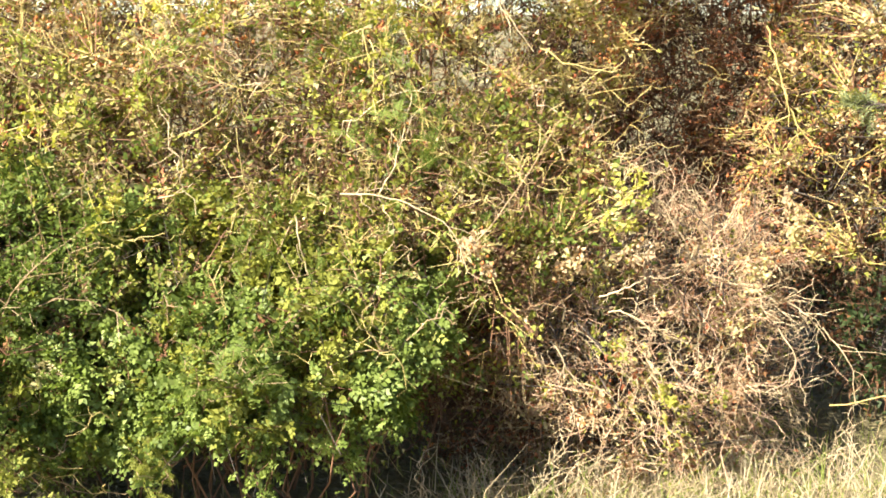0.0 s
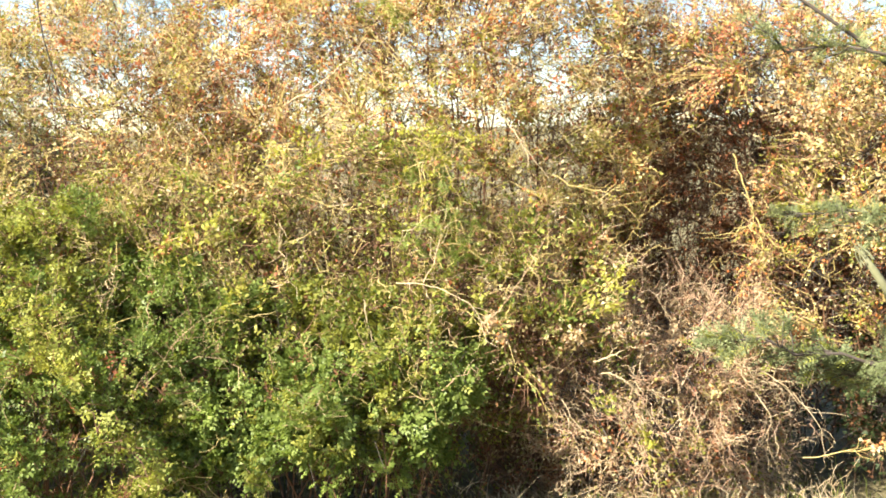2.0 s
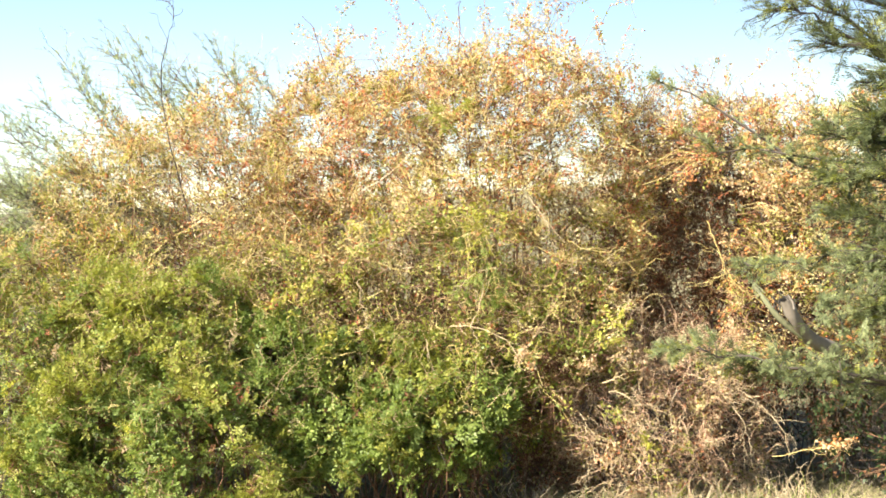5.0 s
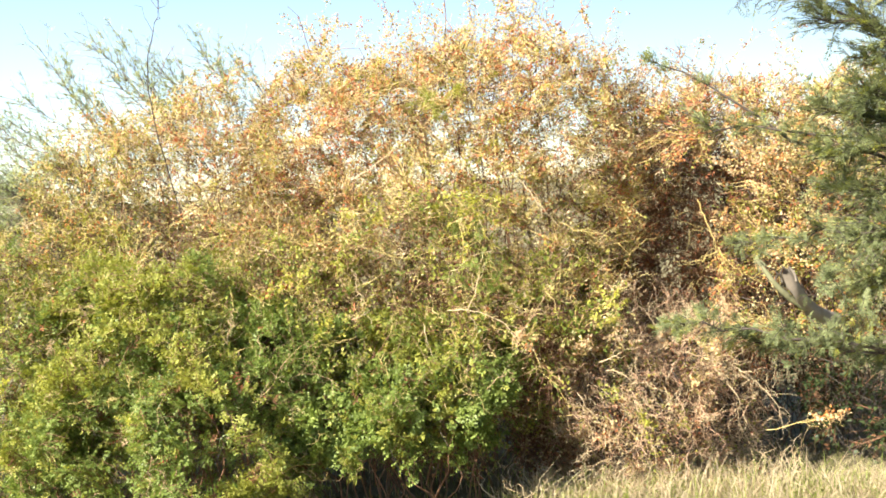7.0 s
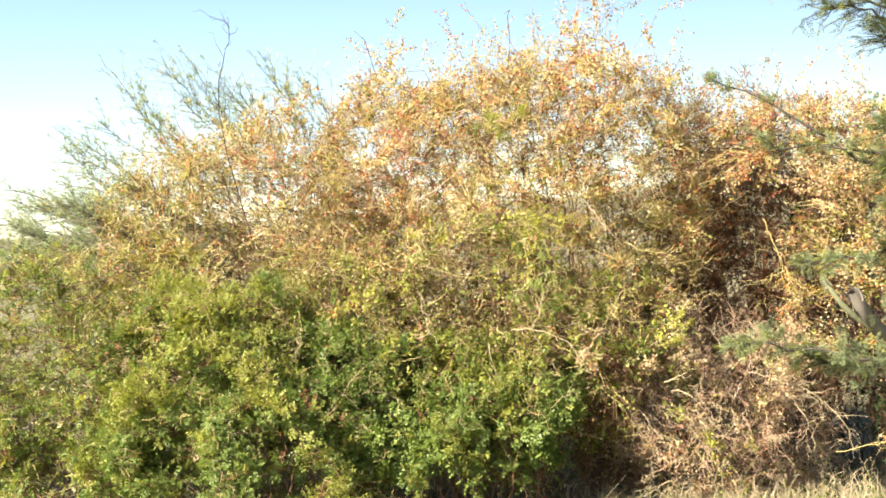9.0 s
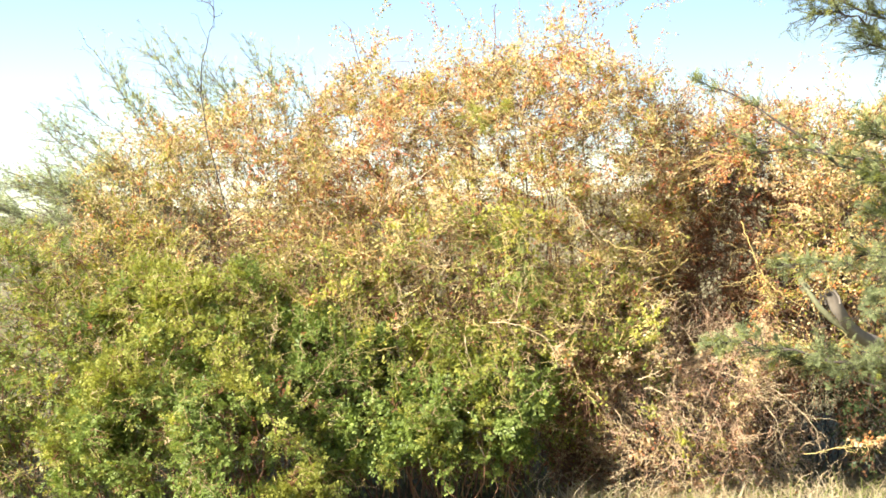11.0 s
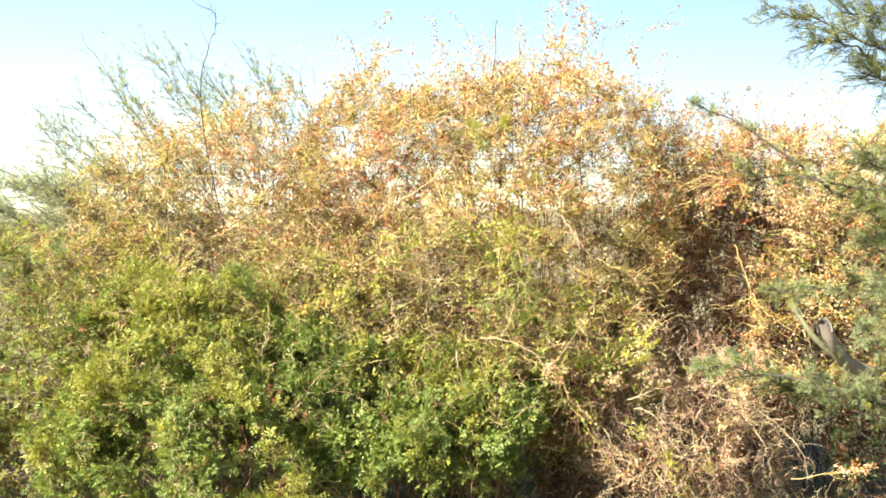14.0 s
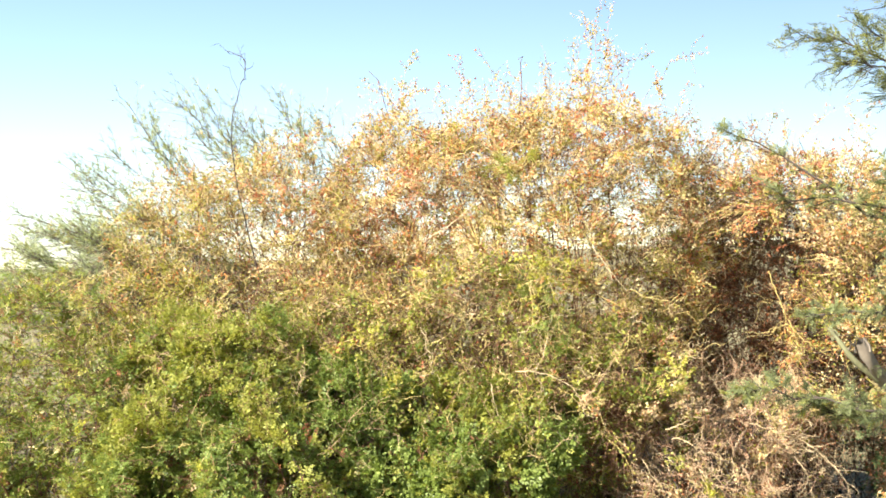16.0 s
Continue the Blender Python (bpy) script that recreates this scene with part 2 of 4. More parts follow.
def skin(lobes, n, inner=0.25, low=-0.7, rough=0.14, shift=0.0, gaps=-0.1):
    """Points in the outer layer of a clump of uneven lobes (x, y, z, rx, ry, rz), with their outward directions; a share lies deeper."""
    lobes = np.array(lobes, float)
    area = (lobes[:, 3] * lobes[:, 4] * lobes[:, 5]) ** (2 / 3)
    got_p, got_o, have = [], [], 0
    if n == 0:
        return np.zeros((0, 3)), np.zeros((0, 3))
    while have < n:
        m = n * 3
        w = rng.choice(len(lobes), m, p=area / area.sum())
        d = rand_dir(m)
        d = d[d[:, 2] > low]
        w = w[:len(d)]
        deep = 1 - np.abs(rng.normal(size=len(d))) * 0.10
        deep = np.where(rng.random(len(d)) < inner, rng.uniform(0.3, 0.95, len(d)), deep)
        c, r = lobes[w, :3], lobes[w, 3:]
        p = c + d * r
        p = c + d * r * (deep * (1 + rough * field(p, 1.0, shift) + 0.5 * rough * field(p, 2.7, shift)))[:, None]
        inside = np.zeros(len(p), bool)
        for k in range(len(lobes)):
            q = (((p - lobes[k, :3]) / lobes[k, 3:]) ** 2).sum(1)
            inside |= (q < 0.55) & (w != k)
        clump = (field(p, 2.3, shift + 9.0) + 0.5 * rng.random(len(p)) > gaps) | (deep < 0.8)
        keep = clump & (p[:, 2] > 0.03) & (~inside | (rng.random(len(p)) < 0.2))
        got_p.append(p[keep]), got_o.append(unit(d / r)[keep])
        have += keep.sum()
    return np.concatenate(got_p)[:n], np.concatenate(got_o)[:n]


def nearest(p, nodes):
    """For each point the number of the nearest node, nodes above it counting as farther."""
    out = np.zeros(len(p), int)
    for s in range(0, len(p), 800):
        q = p[s:s + 800]
        d = np.linalg.norm(q[:, None] - nodes[None], axis=2) + 0.8 * np.maximum(0, nodes[None, :, 2] - q[:, None, 2])
        out[s:s + 800] = d.argmin(1)
    return out


def bush(name, label, category, lobes, foot, tone, leaf_names, canes=28, twigs=2500, per_twig=12, leaf=(0.022, 0.014), bark="brown",
         twig_bark=("brown", "gold"), gold=None, hips=0.0, inner=0.25, rough=0.14, shift=0.0, bare=None, spikes=0.0, thick=0.0022, droop=0.0, reach=0.45, shoots=1, thatch=2200, dead="brown", runners=80, runner_bark=("gold", "tan"), gaps=-0.1, slim=True, sprigs=0, forks=4, low=-0.75, cane_r=(0.003, 0.0065), dead_r=0.004, patch=1.4, compound=0, lift=(0.75, 1.15), singles=60, kink=0.55, thin=1.0):
    """A many-stemmed shrub. Canes rise from the foot (x, y, rx, ry) and arch to the skin of the lobes; twigs leave them for the
    rest of the skin and bear the leaves. tone(points) gives the weights of the leaf materials."""
    top = thing(name, label, category, at=(foot[0], foot[1], 0))
    off = np.array((foot[0], foot[1], 0.0))
    tips, _ = skin(lobes, canes, 0.2, 0.0, rough, shift)
    if spikes:
        tips[:, 2] += spikes * rng.random(canes) ** 3
    a = rng.uniform(0, 2 * math.pi, canes)
    q = np.sqrt(rng.random(canes))
    base = np.stack((foot[0] + np.cos(a) * q * foot[2], foot[1] + np.sin(a) * q * foot[3], np.full(canes, -0.02)), 1)
    base[:, :2] += 0.35 * (tips[:, :2] - base[:, :2])
    k = 10
    t = np.linspace(0, 1, k)[None, :, None]
    ctrl = base * 0.6 + tips * 0.4
    ctrl[:, 2] = tips[:, 2] * rng.uniform(*lift, canes)
    ctrl[:, :2] += rng.normal(size=(canes, 2)) * 0.22
    cane = base[:, None] * (1 - t) ** 2 + ctrl[:, None] * 2 * t * (1 - t) + tips[:, None] * t ** 2
    cane[:, 1:] += rng.normal(size=(canes, k - 1, 3)) * 0.03
    nodes, keeper = cane[:, 3:].reshape(-1, 3), np.repeat(np.arange(canes), k - 3)
    # side branches spread the twigs evenly between the canes
    count = canes * forks
    sp, so = skin(lobes, count, 0.45, max(low, -0.5), rough, shift)
    j = nearest(sp, nodes)
    sub, sub_owner = curved(nodes[j], sp, 6, 0.15, 0.04, 0.05), keeper[j]
    nodes, keeper = np.concatenate((nodes, sub[:, 2:].reshape(-1, 3))), np.concatenate((keeper, np.repeat(sub_owner, 4)))
    p, o = skin(lobes, twigs, inner, low, rough, shift, gaps)
    j = nearest(p, nodes)
    owner, start = keeper[j], nodes[j]
    end = p + o * 0.03 - UP * droop * rng.random((twigs, 1)) ** 2
    d = np.linalg.norm(end - start, axis=1)
    tw = curved(start, end, 3, 0.14, 0.08, 0.08)
    # short side shoots at all angles, and dead wood deep inside; dead="dark" puts inner shade into its colour
    sw = np.repeat(np.arange(twigs), shoots)
    sp, st = along(tw, sw, rng.uniform(0.35, 1.0, len(sw)))
    shoot = curved(sp, sp + unit(st * 0.5 + rand_dir(len(sw))) * rng.uniform(0.03, 0.13, (len(sw), 1)), 2, 0.0)
    ip, _ = skin(lobes, thatch, 1.0, low, rough, shift)
    inside = curved(ip, ip + rand_dir(thatch) * rng.uniform(0.08, 0.25, (thatch, 1)), 2, 0.0)
    zone = tone(p)
    for c in range(zone.shape[1]):          # whole sprays share a colour
        zone[:, c] *= np.exp(patch * field(p, 2.6, 11.0 * c + shift))
    main = pick(zone)
    n_leaf = per_twig if bare is None else np.maximum(0, per_twig * bare(p)).astype(int)
    which = np.repeat(np.arange(twigs), n_leaf)
    m = len(which)
    u = 1 - np.minimum(rng.random(m) * np.minimum(1, reach / np.maximum(d[which], 0.05)), 0.97)
    lp, lt = along(tw, which, u)
    lp = lp + rng.normal(size=(m, 3)) * 0.014
    way = unit(lt * 0.5 + rand_dir(m) * 0.9 + o[which] * 0.5)
    flat = unit(rand_dir(twigs) * 0.9 + UP * 0.5 + o * 0.5)      # the leaves of one twig share a tilt
    nor = unit(flat[which] + rand_dir(m) * 0.38)
    length = leaf[0] * rng.uniform(0.6, 1.35, m)
    own = np.where(rng.random(m) < 0.85, main[which], pick(zone[which]))
    if compound:
        # feathered leaves: pairs of leaflets along a short midrib
        side = unit(np.cross(way, nor))
        step = np.linspace(0.25, 1.0, compound)
        q, w = [], []
        for i, u in enumerate(step):
            for sgn in (-1, 1):
                q.append(lp + way * (length * 2.2 * u)[:, None])
                w.append(unit(side * sgn * (1.25 - 0.6 * u) + way * (0.25 + 0.75 * u) + rng.normal(size=(m, 3)) * 0.12))
        reps = 2 * compound
        lp, way = np.stack(q, 1).reshape(-1, 3), np.stack(w, 1).reshape(-1, 3)
        nor = unit(np.repeat(nor, reps, axis=0) + rng.normal(size=(m * reps, 3)) * 0.2)
        length = np.repeat(length, reps) * rng.uniform(0.8, 1.2, m * reps)
        own, which, m = np.repeat(own, reps), np.repeat(which, reps), m * reps
    lv, lf = (slips if slim else blades)(lp - off, way, nor, length, length * leaf[1] / leaf[0])
    corners = 3 if slim else 4
    lv = lv.reshape(-1, corners, 3)
    twig_mats = [BARK[b] for b in twig_bark]
    share = np.zeros(twigs) + 0.4 if gold is None else gold(p)
    tmat = (rng.random(twigs) < share).astype(int)
    leaf_mats = [LEAF[b] for b in leaf_names]
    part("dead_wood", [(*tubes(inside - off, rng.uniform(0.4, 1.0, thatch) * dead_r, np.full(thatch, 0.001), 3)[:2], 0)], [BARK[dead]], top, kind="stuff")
    rp, ro = skin(lobes, runners, 0.0, -0.2, rough, shift, gaps)
    for i in range(sprigs):
        q, _ = skin(lobes, 1, 0.0, 0.55, rough, shift)
        sprig(top, q[0] - off - UP * 0.1, leaf, leaf_mats, tone, 0.6 if hips else 0.0)
    rest = {b: [] for b in runner_bark}
    for i in range(runners):
        b = runner_bark[i % len(runner_bark)]
        chunks = runner(rp[i] + ro[i] * 0.02 - off, ro[i], kink, thin)
        if i < singles:
            part("twig", chunks, [BARK[b]], top)
        else:
            rest[b] += chunks
    for b in rest:
        if rest[b]:
            part("outer_brushwood", rest[b], [BARK[b]], top, kind="stuff")
    hip_twigs = np.where(rng.random(twigs) < hips)[0]
    for c in range(canes):
        arms = sub[sub_owner == c]
        stem = part("cane", [tubes(cane[c:c + 1] - off, np.array([rng.uniform(*cane_r)]), np.array([0.0015]), 5)], [BARK[bark]], top)
        if len(arms):
            part("branching", [tubes(arms - off, np.full(len(arms), 0.0028), np.full(len(arms), 0.0011), 3)], [BARK[bark]], stem, kind="stuff")
        mine = np.where(owner == c)[0]
        if len(mine) == 0:
            continue
        s2 = np.where(owner[sw] == c)[0]
        v, f, _ = tubes(tw[mine] - off, thick * rng.uniform(0.7, 1.6, len(mine)), np.full(len(mine), 0.0009), 3)
        part("brushwood", [(v, f, np.repeat(tmat[mine], 6)), (*tubes(shoot[s2] - off, np.full(len(s2), 0.0016), np.full(len(s2), 0.0007), 3)[:2], np.repeat(tmat[sw[s2]], 3))], twig_mats, stem, kind="stuff")
        sel = np.where(owner[which] == c)[0]
        if len(sel):
            part("foliage", [(lv[sel].reshape(-1, 3), np.arange(len(sel) * corners).reshape(-1, corners), own[sel])], leaf_mats, stem, kind="stuff")
        h = hip_twigs[owner[hip_twigs] == c]
        if len(h):
            h = np.repeat(h, 6)
            hp, _ = along(tw, h, 1 - 0.12 * rng.random(len(h)))
            hp = hp + rng.normal(size=hp.shape) * 0.017
            part("fruit", [berries(hp - off, rng.uniform(0.0048, 0.0078, len(h)))], [HIP], stem, "orange-red ripe hips", kind="stuff")
    return top


def sprig(parent, at, leaf, mats, main_of, fruit=0.6):
    """A thin young shoot that stands out over the top of a shrub, with few leaves and some hips at its end."""
    k = 7
    d = unit(UP + rng.normal(size=3) * 0.45)
    path, ln = [at], rng.uniform(0.035, 0.105)
    for i in range(k - 1):
        d = unit(d + rng.normal(size=3) * 0.25 - UP * 0.05)
        path.append(path[-1] + d * ln)
    path = np.array([path])
    n = 8
    sp, st = along(path, np.zeros(n, int), rng.uniform(0.2, 0.95, n))
    fork = curved(sp, sp + unit(st * 0.8 + rand_dir(n)) * rng.uniform(0.03, 0.13, (n, 1)), 3, 0.2, 0.08)
    ob = part("sprig", [tubes(path, np.array([0.002]), np.array([0.0008]), 3), tubes(fork, np.full(n, 0.0011), np.full(n, 0.0006), 3)], [BARK["tan"]], parent)
    m = int(rng.integers(25, 80))
    lp, lt = along(fork, rng.integers(0, n, m), rng.random(m))
    q, e = along(path, np.zeros(m // 2, int), rng.uniform(0.3, 1, m // 2))
    lp, lt = np.concatenate((lp, q)), np.concatenate((lt, e))
    m = len(lp)
    length = leaf[0] * rng.uniform(0.6, 1.3, m)
    v, f = slips(lp + rng.normal(size=(m, 3)) * 0.008, unit(lt * 0.4 + rand_dir(m)), rand_dir(m), length, length * 0.62)
    tones = pick(main_of(lp + np.array(parent.location)))
    part("foliage", [(v, f, tones)], mats, ob, kind="stuff")
    if rng.random() < fruit:
        h = int(rng.integers(2, 7))
        hp, _ = along(fork, rng.integers(0, n, h), rng.uniform(0.6, 1, h))
        part("fruit", [berries(hp, rng.uniform(0.004, 0.006, h))], [HIP], ob, kind="stuff")


def runner(at, out, kink=0.55, thin=1.0, steps=10):
    """A crooked outer twig that wanders over the skin of a shrub, with short forks: a list of chunks."""
    d = unit(np.cross(out, rng.normal(size=3)) + UP * 0.2)
    step = rng.uniform(0.022, 0.05)
    path = [at]
    for i in range(steps - 1):
        d = unit(d + rng.normal(size=3) * 0.34 + out * 0.04)
        path.append(path[-1] + unit(d + rng.normal(size=3) * kink) * step)
    path = np.array([path])
    n = 7
    sp, st = along(path, np.zeros(n, int), rng.uniform(0.1, 0.95, n))
    fork = curved(sp, sp + unit(st * 0.8 + rand_dir(n) * 0.9) * rng.uniform(0.02, 0.10, (n, 1)), 3, 0.2, 0.08)
    r = rng.uniform(0.0013, 0.0027) * thin
    return [tubes(path, np.array([r]), np.array([0.0010]), 3), tubes(fork, np.full(n, r * 0.65), np.full(n, 0.0008), 3)]


def dead_branch(parent, points, r, bark, forks=7, label="", reach=0.14):
    """A leafless branch along a few points, with thin forks."""
    off = np.array(parent.location)
    pts = np.array(points, float)
    k = 4 * (len(pts) - 1) + 1
    u = np.linspace(0, len(pts) - 1, k)
    path = np.stack([np.interp(u, np.arange(len(pts)), pts[:, i]) for i in range(3)], 1)[None] - off
    path[:, 1:-1] = 0.5 * path[:, 1:-1] + 0.25 * (path[:, :-2] + path[:, 2:])
    path[:, 1:-1] += rng.normal(size=(1, k - 2, 3)) * 0.0035
    sp, st = along(path, np.zeros(forks, int), rng.uniform(0.1, 0.98, forks))
    fork = curved(sp, sp + unit(st + rand_dir(forks) * 0.8) * rng.uniform(0.3, 1.0, (forks, 1)) * reach, 5, 0.2, 0.06)
    ob = part("branch", [tubes(path, np.array([r]), np.array([r * 0.45]), 6)], [bark], parent, label)
    for i in range(forks):
        part("twig", [tubes(fork[i:i + 1], np.array([r * 0.5]), np.array([0.0009]), 3)], [bark], ob)
    return ob


def berries(pos, r):
    """Small egg-shaped fruits of eight sides."""
    shape = np.array([(0, 0, 1.3), (1, 0, 0), (0, 1, 0), (-1, 0, 0), (0, -1, 0), (0, 0, -1.2)], float)
    tri = np.array([(0, 1, 2), (0, 2, 3), (0, 3, 4), (0, 4, 1), (5, 2, 1), (5, 3, 2), (5, 4, 3), (5, 1, 4)])
    v = pos[:, None] + shape[None] * r[:, None, None]
    f = tri[None] + 6 * np.arange(len(pos))[:, None, None]
    return v.reshape(-1, 3), f.reshape(-1, 3), 0


# ---- ground and distance ----
def terrain(x, y):
    d = np.hypot(x, y - 2)
    rise = 0.030 * np.clip(d - 14, 0, 60) + 0.022 * np.clip(d - 74, 0, 300)
    return rise + 0.02 * np.sin(x * 1.3 + 0.7 * y) + 0.015 * np.sin(2.9 * y - x)


g = np.linspace(-1, 1, 121)
g = np.sign(g) * (np.abs(g) * 14 + 1900 * np.abs(g) ** 5)
gx, gy = np.meshgrid(g, g + 2.0)
gi = np.arange(121 * 121).reshape(121, 121)
gf = np.stack((gi[:-1, :-1], gi[:-1, 1:], gi[1:, 1:], gi[1:, :-1]), -1).reshape(-1, 4)
ground = new("ground", mesh_of("ground", [(np.stack((gx, gy, terrain(gx, gy)), -1).reshape(-1, 3), gf, 0)], [ground_material()]))
tagged(ground, "dry tan field with patchy short grass", "ground", kind="structure")


def far_hedge():
    pts = []
    for i in range(34):
        a = radians(rng.uniform(-80, -43.5))
        d = rng.uniform(85, 110)
        c = np.array((math.sin(a) * d, math.cos(a) * d, 0))
        c[2] = terrain(c[0], c[1])
        q, _ = skin([(0, 0, 0.8, 2.6, 2.0, rng.uniform(1.0, 1.9))], 350)
        pts.append(q + c)
    p = np.concatenate(pts)
    n = len(p)
    v, f = blades(p, rand_dir(n), rand_dir(n), rng.uniform(0.15, 0.35, n), rng.uniform(0.12, 0.25, n))
    ob = new("far_hedge", mesh_of("far_hedge", [(v, f, 0)], [LEAF["hedge"]]))
    tagged(ob, "dark line of distant scrub at the end of the field", "hedge", kind="stuff")


far_hedge()


# ---- the thicket ----
def tone_upper(p):
    """green, olive, lime, yellow, ochre, rust, brown"""
    f, g, z = field(p, 1.1, 2.0), field(p, 2.3, 5.0), p[:, 2]
    hi = np.clip((z - 1.25) / 0.7, 0, 1)
    return np.stack((0.10 * (1 - hi), 0.7 * (1 - hi) + 0.24 + 0.3 * np.clip(f, 0, 1), 0.45 + 0.9 * np.clip(g - 0.2, 0, 1), 0.6 + 0.9 * hi + 0.5 * np.clip(-f, 0, 1),
                     0.30 + 0.38 * hi + 0.3 * np.clip(g, 0, 1), 0.36 * hi + 0.06 + 1.1 * hi * np.clip(-g - 0.1, 0, 1), 0.26 - 0.14 * hi), 1)


UPPER = ("green", "olive", "lime", "yellow", "ochre", "rust", "brown")
centre = bush("briar_bush", "tall tangled briar with yellow autumn leaves and orange hips", "bush",
              [(-0.55, 4.3, 1.15, 1.25, 0.95, 1.52), (-0.05, 4.2, 1.9, 0.72, 0.62, 0.85), (-1.2, 4.1, 1.35, 0.85, 0.75, 1.4), (0.12, 4.3, 1.45, 0.45, 0.55, 0.95), (-0.75, 4.15, 2.05, 0.62, 0.5, 0.66), (-1.45, 4.1, 1.95, 0.42, 0.45, 0.7)], (-0.5, 4.4, 0.8, 0.4),
              tone_upper, UPPER, canes=56, twigs=9600, per_twig=14, leaf=(0.0195, 0.0125), bark="brown", twig_bark=("brown", "gold"), gold=lambda p: 0.3 + 0.45 * (p[:, 2] > 1.2),
              hips=0.08, spikes=0.5, inner=0.38, shift=0.4, rough=0.12, gaps=-0.62, runners=620, runner_bark=("gold", "pale", "gold"), shoots=1, thatch=3000, dead="brown", sprigs=180, bare=lambda p: (1 - 0.2 * np.clip((p[:, 2] - 1.8) / 0.4, 0, 1)) * (1 - 0.6 * np.clip((p[:, 0] - 0.3) / 0.25, 0, 1) * np.clip((1.75 - p[:, 2]) / 0.2, 0, 1)))


# long shoots that stand over the crown
for x, y, z in ((0.02, 4.05, 2.72), (0.08, 4.1, 2.80), (-0.05, 4.1, 2.78), (0.15, 4.05, 2.70), (0.05, 4.0, 2.86), (-0.12, 4.05, 2.74), (0.35, 4.1, 2.50), (0.45, 4.1, 2.55), (0.30, 4.1, 2.62),
                (-0.3, 4.05, 2.60), (-0.5, 4.0, 2.62), (-0.65, 4.05, 2.60), (-0.85, 4.0, 2.58), (-0.2, 4.0, 2.58), (-1.22, 4.1, 2.62), (-1.15, 4.1, 2.72), (-1.35, 4.05, 2.60), (-1.05, 4.1, 2.68), (-1.5, 4.05, 2.55)):
    sprig(centre, np.array((x, y, z)) - np.array(centre.location), (0.0195, 0.0125), [LEAF[b] for b in UPPER], tone_upper)


def tone_pale(p):
    """As above, turning pale green-yellow towards the field."""
    w = tone_upper(p)
    k = np.clip((-1.6 - p[:, 0]) / 1.0, 0, 1)
    w[:, 5] *= 1 - 0.8 * k
    w[:, 4] *= 1 - 0.65 * k
    w[:, 1] += 1.2 * k
    w[:, 2] += 0.8 * k
    w[:, 3] += 0.5 * k
    return w


left_briar = bush("briar_bush", "spreading briar with straw-yellow leaves and bare tips", "bush",
                  [(-2.1, 3.95, 1.2, 0.9, 0.8, 1.36), (-2.85, 3.95, 1.0, 0.75, 0.75, 1.35)], (-2.4, 4.0, 0.6, 0.3),
                  tone_pale, UPPER, canes=44, twigs=5600, per_twig=13, leaf=(0.0195, 0.0125), bark="brown", gold=lambda p: 0.2 + 0.4 * (p[:, 2] > 1.3), hips=0.11, spikes=0.6, shift=1.9,
                  rough=0.13, gaps=-0.35, runners=420, runner_bark=("gold", "gold", "pale"), sprigs=110, thatch=2000, dead="brown", bare=lambda p: 1.15 - 0.8 * np.clip((p[:, 2] - 1.55) / 0.5, 0, 1) * np.clip((-1.3 - p[:, 0]) / 0.5, 0, 1))


def tone_orange(p):
    w = tone_upper(p)
    w[:, 5] += 0.12
    w[:, 4] += 0.12
    w[:, 1] += 0.35
    return w


# near-black canes and inner wood carry the shade of the hollow in their colour
orange = bush("briar_bush", "briar with orange leaves and red hips", "bush",
     [(1.55, 4.2, 1.1, 0.50, 0.62, 1.0), (1.15, 4.35, 1.86, 0.75, 0.5, 0.44), (1.95, 4.35, 1.4, 0.7, 0.8, 0.9), (2.7, 4.7, 1.1, 0.8, 0.7, 1.1)], (1.75, 5.2, 0.4, 0.2),
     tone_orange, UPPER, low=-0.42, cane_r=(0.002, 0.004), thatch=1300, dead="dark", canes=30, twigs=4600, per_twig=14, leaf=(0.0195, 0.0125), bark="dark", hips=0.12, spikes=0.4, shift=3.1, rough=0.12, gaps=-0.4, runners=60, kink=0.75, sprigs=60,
     bare=lambda p: np.clip((p[:, 2] - 0.55) / 0.3, 0.05, 1) * (1 - 0.6 * np.clip((1.35 - p[:, 0]) / 0.3, 0, 1) * np.clip((1.75 - p[:, 2]) / 0.2, 0, 1)))


for x, z in ((0.70, 2.20), (0.82, 2.24), (0.95, 2.24), (1.02, 2.26), (1.10, 2.24), (1.18, 2.24), (1.25, 2.20), (1.35, 2.16), (0.60, 2.2)):
    sprig(orange, np.array((x, 4.2, z - 0.05)) - np.array(orange.location), (0.0195, 0.0125), [LEAF[b] for b in UPPER], tone_orange)


def tone_dead(p):
    f = field(p, 2.0, 1.0)
    o = np.ones(len(p))
    hi = np.clip((p[:, 2] - 1.6) / 0.4, 0, 1)
    return np.stack((0.03 * o, 0.05 * o, 0.05 * o + 0.2 * hi, 0.10 * o + hi, 0.2 + 0.2 * np.clip(f, 0, 1) + hi, 0.75 * o + 0.3 * hi, 1.3 - 0.9 * hi), 1)


bush("dead_bush", "leafless brown shrub in a gap of the thicket", "bush",
     [(0.75, 4.72, 1.05, 0.65, 0.5, 1.35), (1.25, 4.9, 1.0, 0.8, 0.4, 1.4)], (0.9, 4.85, 0.4, 0.25), tone_dead, UPPER, cane_r=(0.003, 0.005), canes=40, twigs=6500, per_twig=9, leaf=(0.019, 0.012), spikes=0.3, thatch=5200, runners=160, runner_bark=("tan", "brown", "gold"),
     bark="brown", twig_bark=("brown", "tan"), gold=lambda p: 0.15 + 0 * p[:, 0], hips=0.03, shift=4.4, inner=0.6, rough=0.1, gaps=-2.0)


